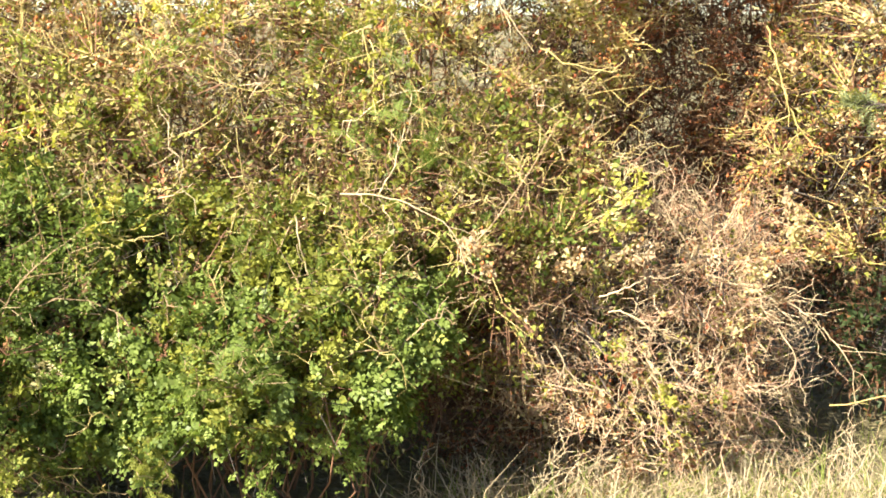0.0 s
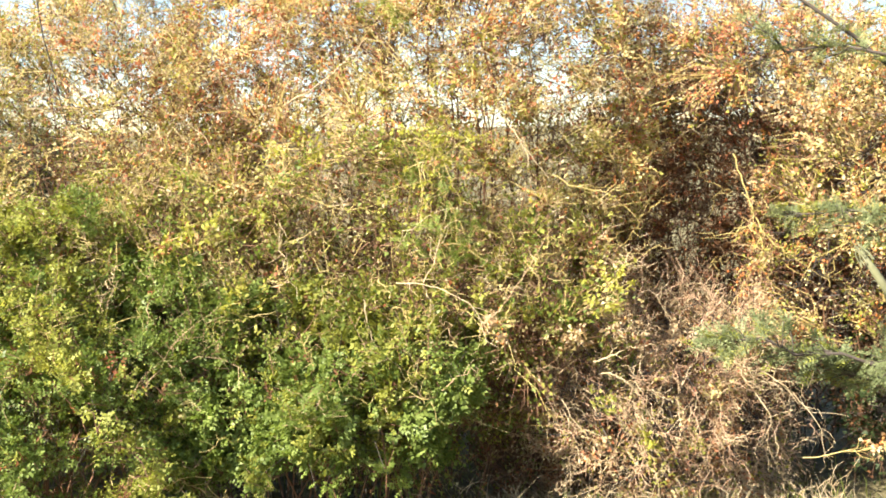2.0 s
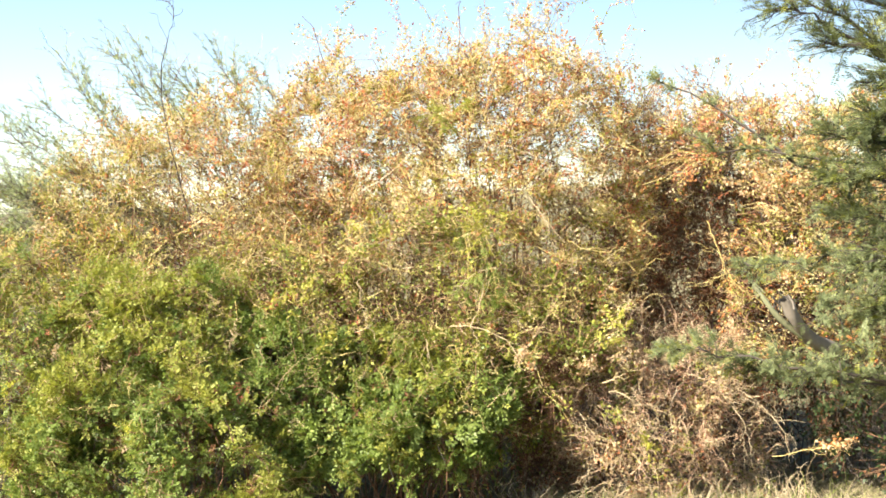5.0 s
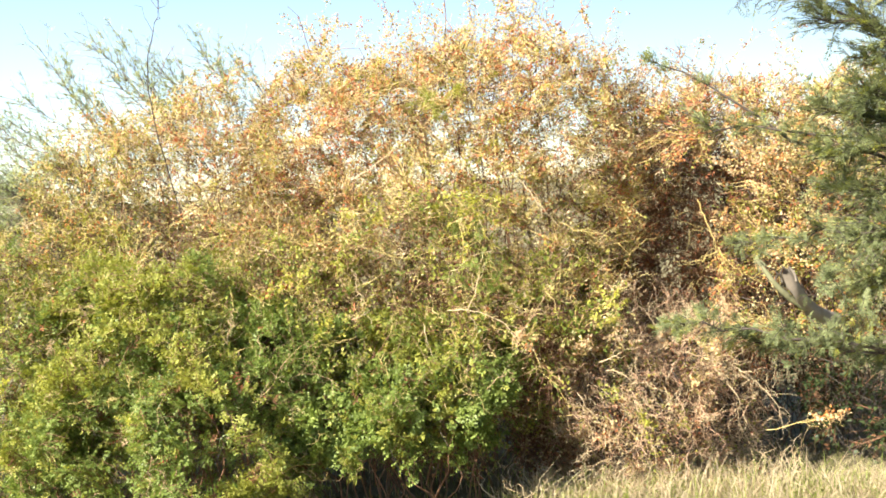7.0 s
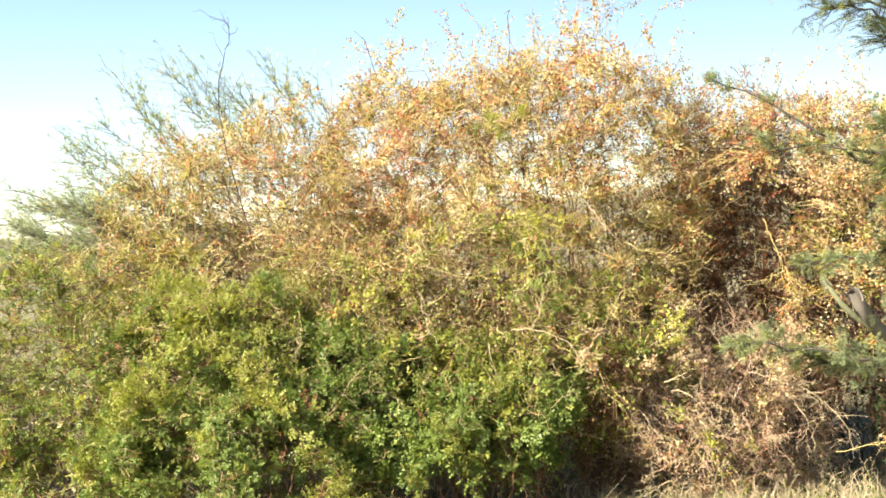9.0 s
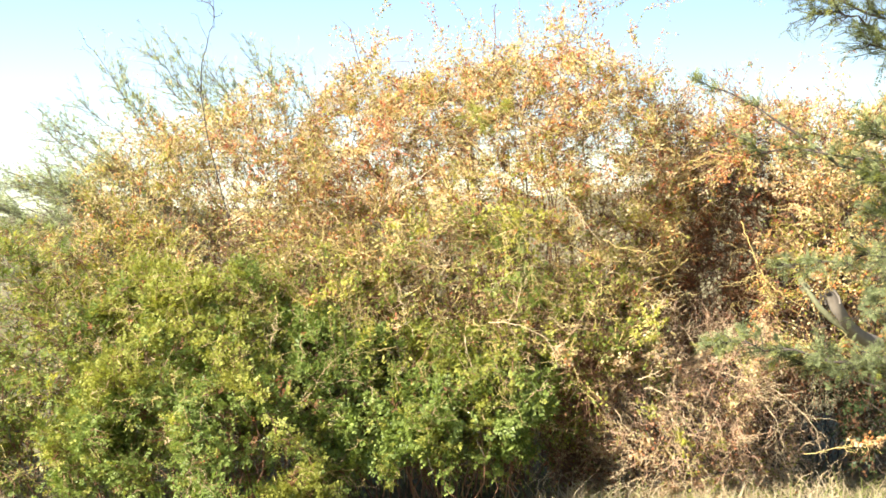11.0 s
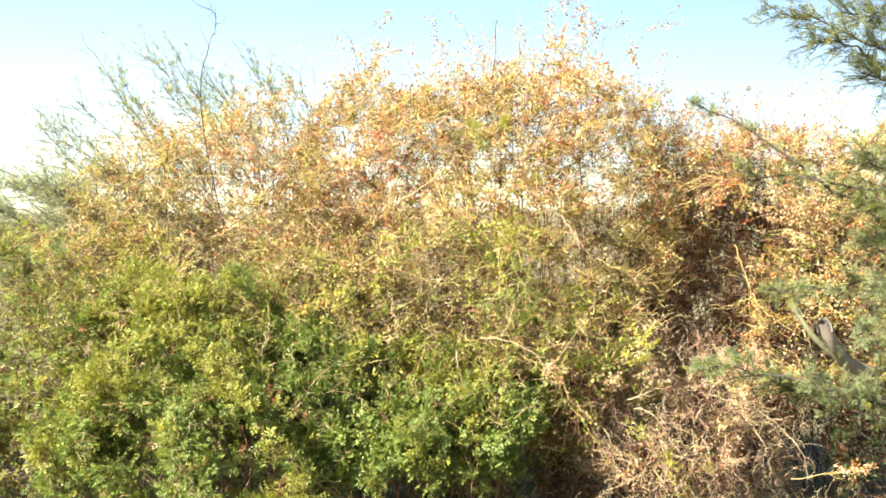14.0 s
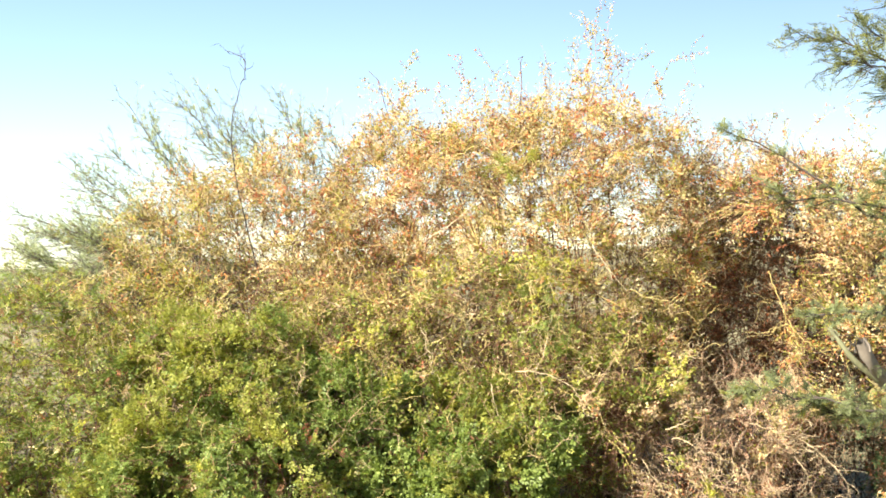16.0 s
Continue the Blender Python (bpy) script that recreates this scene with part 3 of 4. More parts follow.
# added to fill the hollow; its near-black leaves and wood stand for deep shade
bush("scrub_bush", "filler shrub behind the briars, leaves coloured near-black as shade", "bush", [(1.5, 4.95, 0.5, 0.6, 0.3, 0.75), (2.3, 4.85, 0.6, 0.8, 0.3, 0.9), (3.1, 4.9, 0.7, 0.7, 0.4, 0.9), (1.85, 4.42, 0.25, 0.42, 0.4, 0.42), (2.5, 4.3, 0.35, 0.5, 0.45, 0.55)], (2.1, 4.8, 0.8, 0.2),
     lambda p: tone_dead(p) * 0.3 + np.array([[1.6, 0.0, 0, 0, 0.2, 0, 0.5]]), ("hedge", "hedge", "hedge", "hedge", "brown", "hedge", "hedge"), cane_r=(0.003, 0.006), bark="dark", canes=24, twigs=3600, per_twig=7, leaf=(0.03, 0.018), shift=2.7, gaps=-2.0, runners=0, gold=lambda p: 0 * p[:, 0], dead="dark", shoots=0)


bush("dead_bush", "withered red-brown shrub between the green shrubs and the bramble", "bush", [(0.16, 3.9, 0.35, 0.34, 0.35, 0.55)], (0.16, 3.95, 0.2, 0.15), tone_dead, UPPER, canes=16, twigs=1100, per_twig=9,
     leaf=(0.017, 0.010), bark="brown", twig_bark=("brown", "tan"), gold=lambda p: 0.2 + 0 * p[:, 0], shift=1.2, inner=0.5, thatch=1200, runners=60, runner_bark=("tan", "brown"))


def tone_olive(p):
    f, g, z = field(p, 1.5, 6.0), field(p, 3.1, 0.7), p[:, 2]
    o = np.ones(len(p))
    return np.stack((0.8 * o + 1.8 * np.clip(1.15 - z, 0, 1), 1.2 + 0.6 * np.clip(f, 0, 1), 0.40 + 0.6 * np.clip(g, 0, 1), 0.18 + 0.3 * np.clip(-f, 0, 1) + 0.3 * np.clip(z - 1.2, 0, 1),
                     0.12 * o, 0.05 * o, 0.22 + 0.6 * np.clip(-g, 0, 1)), 1)


scrub = bush("scrub_bush", "olive-green shrub with yellow twigs and dead branches", "bush",
     [(-0.65, 3.7, 0.75, 0.95, 0.62, 0.85), (0.1, 3.6, 0.85, 0.5, 0.48, 0.5), (-1.5, 3.5, 0.75, 0.7, 0.65, 0.75)], (-0.7, 3.7, 0.9, 0.3),
     tone_olive, UPPER, canes=40, twigs=5200, per_twig=15, leaf=(0.023, 0.0145), twig_bark=("brown", "gold"), gold=lambda p: 0.25 + 0 * p[:, 0], shift=5.2, rough=0.2, runners=360, runner_bark=("gold", "pale", "gold", "tan"), thatch=2600, dead="brown")


PRIVET = ("deep", "olive", "lime", "yellow", "ochre", "rust", "brown")


def tone_green(p, yellow=0.1):
    """Mostly fresh green; whole patches turn olive."""
    f, g = field(p, 1.6, 3.0), field(p, 3.5, 2.0)
    o = np.ones(len(p))
    turn = np.clip((f + 0.5 * g) * 2.5 + yellow * 4 - 1.2 + 2.2 * np.clip(p[:, 2] - 0.6, 0, 1), 0, 1)
    return np.stack((1.05 - turn, 0.04 + turn, 0.01 + 0.03 * turn, 0.004 * o, 0.004 * o, 0.004 * o, 0.02 * o), 1)


# these three shrubs get near-black inner wood, shade put into its colour
bush("privet_bush", "low dark-green leafy shrub", "bush", sprigs=36, lobes=[(-0.45, 3.1, 0.40, 0.48, 0.42, 0.46), (-0.95, 3.15, 0.46, 0.44, 0.40, 0.52), (-0.2, 3.2, 0.62, 0.26, 0.3, 0.3), (-0.7, 3.2, 0.72, 0.3, 0.3, 0.3)], foot=(-0.6, 3.15, 0.5, 0.25),
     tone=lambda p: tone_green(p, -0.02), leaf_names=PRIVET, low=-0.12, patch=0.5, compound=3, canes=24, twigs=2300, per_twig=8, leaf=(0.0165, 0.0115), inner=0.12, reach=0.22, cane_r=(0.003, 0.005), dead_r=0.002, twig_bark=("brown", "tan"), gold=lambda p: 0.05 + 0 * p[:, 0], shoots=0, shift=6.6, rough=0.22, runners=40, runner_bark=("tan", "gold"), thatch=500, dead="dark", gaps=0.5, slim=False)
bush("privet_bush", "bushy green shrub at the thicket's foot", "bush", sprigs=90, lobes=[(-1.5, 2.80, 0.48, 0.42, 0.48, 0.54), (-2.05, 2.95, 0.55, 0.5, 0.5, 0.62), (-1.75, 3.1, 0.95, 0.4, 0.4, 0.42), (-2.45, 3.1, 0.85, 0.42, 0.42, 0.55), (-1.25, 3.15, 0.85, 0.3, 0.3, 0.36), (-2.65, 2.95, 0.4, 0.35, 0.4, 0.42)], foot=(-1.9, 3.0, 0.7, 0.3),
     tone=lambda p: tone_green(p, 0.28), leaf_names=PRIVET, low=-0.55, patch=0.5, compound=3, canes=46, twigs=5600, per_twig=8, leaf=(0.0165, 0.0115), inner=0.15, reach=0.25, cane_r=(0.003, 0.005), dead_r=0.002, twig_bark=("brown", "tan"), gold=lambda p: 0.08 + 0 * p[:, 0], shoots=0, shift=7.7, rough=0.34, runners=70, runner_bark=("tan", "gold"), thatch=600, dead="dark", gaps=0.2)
bush("scrub_bush", "yellowing olive shrub at the edge of the field", "bush", [(-3.0, 3.25, 0.7, 0.7, 0.65, 0.85), (-3.55, 3.3, 0.6, 0.5, 0.55, 0.85), (-4.1, 3.45, 0.5, 0.45, 0.5, 0.8), (-4.5, 3.5, 0.55, 0.35, 0.45, 0.75)], (-3.4, 3.3, 0.7, 0.3),
     lambda p: tone_olive(p) * np.array([[2.4, 1.1, 0.6, 0.6, 0.6, 0.5, 0.6]]), UPPER, patch=0.5, compound=3, canes=30, twigs=4000, per_twig=6, leaf=(0.0165, 0.0115), gold=lambda p: 0.2 + 0 * p[:, 0], shoots=0, shift=8.3, rough=0.32, runners=60, thatch=1200, dead="dark")


# ---- dry bramble ----
# inner wood coloured near-black for the shaded gaps between the twigs
bramble = bush("dry_bramble", "heap of bare tan bramble twigs", "bush", [(0.62, 3.75, 0.30, 0.44, 0.5, 0.64), (0.90, 4.0, 0.22, 0.34, 0.5, 0.52), (0.85, 4.1, 0.56, 0.38, 0.4, 0.42), (0.50, 3.62, 0.55, 0.28, 0.34, 0.34)], (0.8, 3.95, 0.4, 0.25),
     lambda p: np.tile(np.array([[0.03, 0.22, 0.25, 0.4, 0.7, 0.30, 0.5]]), (len(p), 1)),
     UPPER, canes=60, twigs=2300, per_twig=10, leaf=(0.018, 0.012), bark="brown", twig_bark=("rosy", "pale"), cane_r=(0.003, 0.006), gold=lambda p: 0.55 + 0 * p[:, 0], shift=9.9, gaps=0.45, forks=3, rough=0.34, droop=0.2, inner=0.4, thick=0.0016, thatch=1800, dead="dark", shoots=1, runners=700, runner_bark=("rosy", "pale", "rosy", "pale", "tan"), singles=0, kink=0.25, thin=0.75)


# ---- feathery trees ----
def fronds(pos, way, normal, length, pairs=8, leaflet=0.29):
    """Feather leaves: a row of narrow leaflets on both sides of a midrib."""
    n = len(pos)
    side = unit(np.cross(way, normal))
    u = np.linspace(0.12, 1.0, pairs)
    p = pos[:, None] + way[:, None] * (length[:, None] * u[None])[..., None] - normal[:, None] * (length[:, None] * 0.18 * u[None] ** 2)[..., None]
    shape = (1.0 - 0.55 * np.abs(u - 0.45))[None] * length[:, None] * leaflet
    both = []
    for s in (-1, 1):
        w = unit(side[:, None] * s + way[:, None] * 0.55 + rng.normal(size=(n, pairs, 3)) * 0.15)
        both.append((p.reshape(-1, 3), w.reshape(-1, 3), shape.ravel()))
    q, w, ln = (np.concatenate(x) for x in zip(*both))
    nn = np.tile(np.repeat(normal, pairs, axis=0), (2, 1))
    return slips(q, w, unit(nn + rng.normal(size=nn.shape) * 0.2), ln, ln * 0.42)


def smooth_path(points, k):
    """A rounded path of k points through a few given ones."""
    pts = np.array(points, float)
    u = np.linspace(0, len(pts) - 1, k)
    q = np.stack([np.interp(u, np.arange(len(pts)), pts[:, i]) for i in range(3)], 1)
    for _ in range(2):
        q[1:-1] = 0.5 * q[1:-1] + 0.25 * (q[:-2] + q[2:])
    return q[None]


def feather_tree(label, foot, limbs, twigs_each=26, frond=0.04, per_twig=9, spread=0.3, trunk_r=0.07, limb_r=0.011, twig_bark="dark", along_limb=0.9, flat=0.5, frond_leaf="frond"):
    """A low thorn tree: a leaning trunk, limbs (height on the trunk, density, reach of the side twigs, points to the tip) and short
    feather leaves in tufts along the side twigs."""
    top = thing("acacia_tree", label, "tree", at=(foot[0], foot[1], 0))
    off = np.array((foot[0], foot[1], 0.0))
    crown_z = max(l[0] for l in limbs) + 0.1
    trunk = np.array([[(foot[0], foot[1], -0.05), (foot[0] + 0.03, foot[1] + 0.02, crown_z * 0.35), (foot[0] - 0.04, foot[1], crown_z * 0.7), (foot[0] + 0.02, foot[1] - 0.03, crown_z)]])
    part("trunk", [tubes(trunk - off, np.array([trunk_r]), np.array([trunk_r * 0.45]), 10)], [BARK["dark"]], top)
    for z0, dense, reach, *points in limbs:
        a, _ = along(trunk, np.array([0]), np.array([z0 / crown_z]))
        limb = smooth_path([a[0], *points], 12)
        limb[:, 1:-1] += rng.normal(size=(1, 10, 3)) * 0.014
        span = np.linalg.norm(limb[0, -1] - limb[0, 0])
        ob = part("limb", [tubes(limb - off, np.array([limb_r * (0.4 + 0.3 * span)]), np.array([0.002]), 6)], [BARK["dark"]], top)
        n = max(6, int(twigs_each * dense))
        u = 1 - rng.random(n) * 0.72
        s, d = along(limb, np.zeros(n, int), u)
        way = unit(d * along_limb + rand_dir(n) * np.array((0.9, 0.9, flat)))
        ln = spread * reach * rng.uniform(0.35, 1.1, n) * (1.15 - 0.65 * u)
        tw = curved(s, s + way * ln[:, None], 5, 0.10, 0.03, 0.03)
        part("brushwood", [tubes(tw - off, np.full(n, 0.0024), np.full(n, 0.0011), 3)], [BARK[twig_bark]], ob, kind="stuff")
        which = np.repeat(np.arange(n), per_twig)
        m = len(which)
        fp, ft = along(tw, which, rng.uniform(0.1, 1.0, m))
        fw = unit(ft * 0.8 + rand_dir(m) * np.array((0.8, 0.8, 0.5)) + UP * 0.15)
        fn = unit(UP + rand_dir(m) * 0.6)
        fn = unit(fn - fw * (fn * fw).sum(1, keepdims=True))
        v, f = fronds(fp - off, fw, fn, frond * rng.uniform(0.5, 1.25, m), 6, 0.34)
        part("feather_foliage", [(v, f, np.tile(np.repeat((rng.random(m) < 0.14).astype(int), 6), 2))], [LEAF[frond_leaf], LEAF["olive"]], ob, kind="stuff")
    return top


right_limbs = [
    # high sprays
    (1.5, 0.81, 0.8, (1.9, 2.1, 2.15), (1.5, 2.0, 2.44), (1.25, 2.0, 2.51)), (1.5, 0.73, 0.9, (1.9, 2.1, 2.1), (1.55, 2.0, 2.35), (1.40, 2.0, 2.38)),
    (1.6, 0.81, 0.9, (2.0, 2.1, 2.3), (1.65, 2.0, 2.6), (1.50, 2.0, 2.66)), (1.6, 0.81, 1.0, (2.1, 2.0, 2.4), (1.8, 1.9, 2.66), (1.60, 1.9, 2.73)),
    (1.7, 0.81, 1.0, (2.3, 2.0, 2.5), (2.0, 2.0, 2.7), (1.75, 2.0, 2.76)), (1.5, 0.81, 0.8, (2.0, 2.1, 2.0), (1.75, 2.0, 2.22), (1.53, 2.0, 2.27)),
    (1.5, 0.56, 0.7, (2.1, 2.1, 1.95), (1.85, 2.1, 2.08), (1.68, 2.1, 2.10)), (1.5, 0.88, 1.0, (2.0, 2.1, 2.2), (1.7, 2.0, 2.45), (1.5, 2.1, 2.52)),
    (1.6, 0.88, 1.1, (2.2, 2.0, 2.3), (1.95, 2.0, 2.5), (1.72, 2.0, 2.52)), (1.6, 0.81, 1.0, (2.2, 2.1, 2.1), (2.0, 2.0, 2.28), (1.85, 2.0, 2.3)),
    (1.8, 0.81, 1.2, (2.3, 2.0, 2.6), (1.95, 2.0, 2.85)), (1.8, 0.81, 1.2, (2.9, 2.4, 2.5), (3.3, 2.5, 2.8)), (1.6, 0.81, 1.2, (3.0, 2.1, 2.1), (3.4, 1.9, 2.3)), (1.5, 0.81, 1.2, (2.8, 2.9, 2.2), (2.9, 3.3, 2.5)),
    # thin limb over the briar and the limb under it
    (1.3, 0.3, 0.26, (2.0, 2.3, 1.68), (1.60, 2.3, 1.75), (1.39, 2.3, 1.86), (1.22, 2.3, 2.02), (1.03, 2.3, 2.16), (0.92, 2.3, 2.20)),
    (1.2, 0.5, 0.38, (2.1, 2.25, 1.62), (1.78, 2.2, 1.74), (1.43, 2.2, 1.83), (1.21, 2.2, 1.89), (1.05, 2.2, 1.96)),
    # the body of the tree
    (1.4, 1.6, 0.9, (2.0, 2.2, 1.75), (1.8, 2.1, 1.88), (1.58, 2.1, 1.92)), (1.4, 1.6, 1.0, (2.1, 2.2, 1.8), (1.85, 2.1, 1.95), (1.74, 2.0, 1.95)), (1.3, 1.6, 0.9, (2.0, 2.1, 1.65), (1.75, 2.0, 1.75), (1.57, 2.0, 1.74)),
    (1.3, 1.6, 0.9, (2.0, 2.1, 1.5), (1.8, 2.0, 1.6), (1.60, 2.0, 1.60)), (1.2, 1.6, 1.0, (2.0, 2.0, 1.4), (1.75, 1.9, 1.48), (1.68, 1.9, 1.43)), (1.1, 1.5, 0.9, (2.1, 2.1, 1.25), (1.8, 2.0, 1.3), (1.68, 2.0, 1.24)),
    (1.0, 1.4, 0.9, (2.1, 2.1, 1.1), (1.95, 2.0, 1.1), (1.76, 2.0, 0.98)), (0.8, 1.4, 1.0, (2.2, 2.1, 0.9), (2.05, 2.0, 0.85), (1.86, 2.0, 0.74)), (0.6, 1.4, 1.0, (2.2, 2.1, 0.7), (2.05, 2.0, 0.6), (1.88, 2.0, 0.5)),
    (0.5, 1.4, 1.1, (2.25, 2.0, 0.5), (2.0, 1.9, 0.4)), (1.2, 1.3, 1.0, (2.2, 1.9, 1.4), (1.95, 1.6, 1.5)), (0.9, 1.3, 1.1, (2.3, 1.9, 1.0), (2.0, 1.7, 0.95)), (1.4, 1.4, 1.2, (2.3, 2.7, 1.7), (2.0, 3.0, 1.9)),
    # low sprays that reach across the bramble
    (0.9, 1.0, 0.42, (2.1, 2.0, 0.95), (1.7, 1.75, 1.04), (1.45, 1.65, 1.09), (1.2, 1.62, 1.15), (1.0, 1.6, 1.17)),
    (0.9, 0.9, 0.42, (2.1, 2.05, 0.92), (1.75, 1.8, 1.00), (1.50, 1.72, 1.04), (1.25, 1.70, 1.10)),
    (1.1, 1.2, 0.5, (2.2, 2.6, 1.35), (1.75, 2.9, 1.40), (1.48, 3.0, 1.38), (1.20, 3.2, 1.36)),
]
right_tree = feather_tree("low thorn tree with grey-green feathery leaves and dark limbs", (2.55, 2.3), right_limbs, twigs_each=74, frond=0.042, per_twig=11, spread=0.30)
left_limbs = [
    (1.4, 0.8, 1.05, (-2.4, 4.5, 1.6), (-2.9, 4.2, 2.13), (-3.15, 4.2, 2.52), (-3.43, 4.2, 2.95)), (1.5, 0.6, 1.05, (-2.35, 4.5, 2.05), (-2.58, 4.2, 2.48), (-2.8, 4.2, 2.72), (-3.02, 4.2, 2.93)),
    (1.4, 0.7, 1.05, (-2.8, 4.4, 1.9), (-3.4, 4.2, 2.18), (-3.65, 4.2, 2.33), (-3.88, 4.2, 2.44)), (1.3, 0.7, 1.05, (-2.8, 4.3, 1.8), (-3.5, 4.2, 2.08), (-3.95, 4.2, 2.2)),
    (1.4, 0.8, 1.05, (-2.9, 4.3, 1.8), (-3.6, 4.2, 2.15), (-3.95, 4.2, 2.5)), (1.3, 0.9, 1.05, (-3.2, 4.3, 1.75), (-4.1, 4.2, 2.1), (-4.75, 4.2, 2.26)),
    (1.2, 0.9, 1.05, (-3.4, 4.3, 1.65), (-4.5, 4.2, 1.95), (-5.4, 4.2, 2.12)), (1.1, 1.0, 0.7, (-3.4, 4.3, 1.45), (-4.6, 4.2, 1.75), (-5.1, 4.2, 1.9)),
    (1.5, 0.6, 1.05, (-2.3, 4.5, 2.0), (-2.3, 4.3, 2.45), (-2.55, 4.2, 2.78)), (1.5, 0.5, 1.05, (-2.1, 4.5, 2.0), (-2.0, 4.3, 2.45), (-2.2, 4.2, 2.8)), (1.5, 0.5, 1.05, (-2.0, 4.5, 2.0), (-1.75, 4.3, 2.4), (-1.9, 4.2, 2.72)),
    (1.4, 0.55, 0.9, (-2.6, 4.4, 1.9), (-3.0, 4.25, 2.4), (-3.25, 4.2, 2.80)), (1.4, 0.55, 0.9, (-2.7, 4.4, 1.9), (-3.0, 4.25, 2.3), (-3.22, 4.2, 2.60)), (1.5, 0.5, 0.9, (-2.4, 4.4, 2.0), (-2.7, 4.25, 2.45), (-2.90, 4.2, 2.78)),
    (1.5, 0.5, 0.9, (-2.35, 4.4, 2.1), (-2.6, 4.25, 2.55), (-2.76, 4.2, 2.90)), (1.5, 0.5, 0.9, (-2.3, 4.4, 2.0), (-2.5, 4.25, 2.4), (-2.66, 4.2, 2.66)), (1.4, 0.55, 0.9, (-2.8, 4.4, 1.9), (-3.3, 4.25, 2.35), (-3.58, 4.2, 2.62)),
    (1.4, 0.55, 0.9, (-2.9, 4.4, 1.8), (-3.45, 4.25, 2.25), (-3.72, 4.2, 2.46)), (1.5, 0.5, 0.8, (-2.15, 4.4, 2.1), (-2.3, 4.25, 2.5), (-2.42, 4.2, 2.72)), (1.5, 0.45, 0.8, (-2.0, 4.4, 2.1), (-1.98, 4.25, 2.4), (-2.06, 4.2, 2.64)),
    # the denser pale mass towards the field
    (1.2, 3.3, 1.1, (-3.2, 4.4, 1.6), (-4.1, 4.2, 2.0)), (1.1, 3.3, 1.1, (-3.3, 4.4, 1.45), (-4.5, 4.3, 1.9)), (1.1, 3.3, 1.1, (-3.2, 4.4, 1.5), (-3.7, 4.2, 2.0)), (1.0, 3.0, 1.1, (-3.5, 4.4, 1.4), (-5.0, 4.3, 1.72)),
    (1.1, 2.6, 1.1, (-3.0, 4.0, 1.6), (-3.4, 3.6, 2.0)), (1.1, 3.0, 1.1, (-3.2, 4.0, 1.5), (-3.8, 3.6, 1.85)), (1.0, 3.0, 1.1, (-3.4, 4.1, 1.3), (-4.3, 3.7, 1.65)), (1.0, 3.0, 1.1, (-3.6, 4.2, 1.3), (-4.8, 3.8, 1.5)), (1.0, 2.6, 1.1, (-3.4, 4.5, 1.3), (-4.2, 4.6, 1.6)), (1.2, 2.2, 1.1, (-2.7, 4.2, 1.7), (-3.1, 3.8, 2.1)),
    (1.2, 3.0, 1.1, (-3.3, 4.3, 1.7), (-4.4, 4.2, 2.1)), (1.1, 3.0, 1.1, (-3.6, 4.3, 1.4), (-4.9, 4.2, 1.85)),
]
left_tree = feather_tree("thin arching thorn tree with sparse feathery grey-green leaves", (-2.2, 4.8), left_limbs, twigs_each=70, frond=0.042, per_twig=9, spread=0.5, trunk_r=0.05, limb_r=0.0045, twig_bark="grey", along_limb=1.35, flat=0.9, frond_leaf="frond_haze")


# ---- grass ----
def grass(name, label, n, x0, x1, y0, y1, h, names, lean=0.5):
    x, y = rng.uniform(x0, x1, n), rng.uniform(y0, y1, n)
    tuft = rng.integers(0, n // 14, n)
    x, y = 0.25 * x + 0.75 * x[tuft] + rng.normal(size=n) * 0.02, 0.25 * y + 0.75 * y[tuft] + rng.normal(size=n) * 0.02
    a = np.stack((x, y, terrain(x, y) - 0.01), 1)
    hh = h * rng.uniform(0.25, 1.0, n) * (0.5 + 0.9 * rng.random(n)[tuft])
    d = rand_dir(n) * np.array((1, 1, 0))
    side = unit(np.cross(d + 1e-6, UP)) * 0.0022
    mid = a + d * hh[:, None] * lean * 0.3 + UP * hh[:, None] * 0.6
    tip = a + d * hh[:, None] * lean + UP * hh[:, None] * rng.uniform(0.7, 1.0, (n, 1))
    v = np.stack((a - side, a + side, mid + side * 0.8, mid - side * 0.8, tip), 1)
    i = np.arange(n)[:, None] * 5
    k = pick(np.tile(np.array([[0.7, 0.3]]), (n, 1)))
    quad, tri = i + np.array([[0, 1, 2, 3]]), i + np.array([[3, 2, 4]])
    me = mesh_of(name, [(v.reshape(-1, 3), quad, k), (v.reshape(-1, 3), tri, k)], [LEAF[q] for q in names])
    return tagged(new(name, me), label, "grass", kind="stuff")


grass("dry_grass", "long dry straw-coloured grass at the foot of the thicket", 12000, -0.1, 2.9, 2.7, 3.65, 0.25, ("straw", "grass"), 1.1)
grass("field_grass", "short patchy grass of the field, half dried", 15000, -7.0, 3.5, 0.0, 6.5, 0.10, ("grass", "straw"))


# ---- single branches that stand out ----
dead_branch(scrub, [(-0.25, 3.0, 1.11), (-0.14, 3.0, 1.11), (-0.03, 3.0, 1.08), (0.06, 3.0, 1.02), (0.12, 3.0, 0.92)], 0.0024, BARK["pale"], 8, "bleached dead branch")
dead_branch(scrub, [(-0.14, 3.0, 1.11), (-0.09, 3.0, 1.19), (-0.07, 3.01, 1.30), (-0.05, 3.04, 1.39)], 0.0022, BARK["pale"], 6, "bleached dead branch")
dead_branch(scrub, [(-0.14, 3.0, 1.10), (-0.12, 3.0, 1.06), (-0.11, 3.0, 1.0)], 0.0020, BARK["pale"], 2)
dead_branch(scrub, [(-0.37, 2.96, 1.05), (-0.36, 2.96, 0.96), (-0.33, 2.97, 0.83)], 0.0025, BARK["pale"], 2, "bleached broken stick")
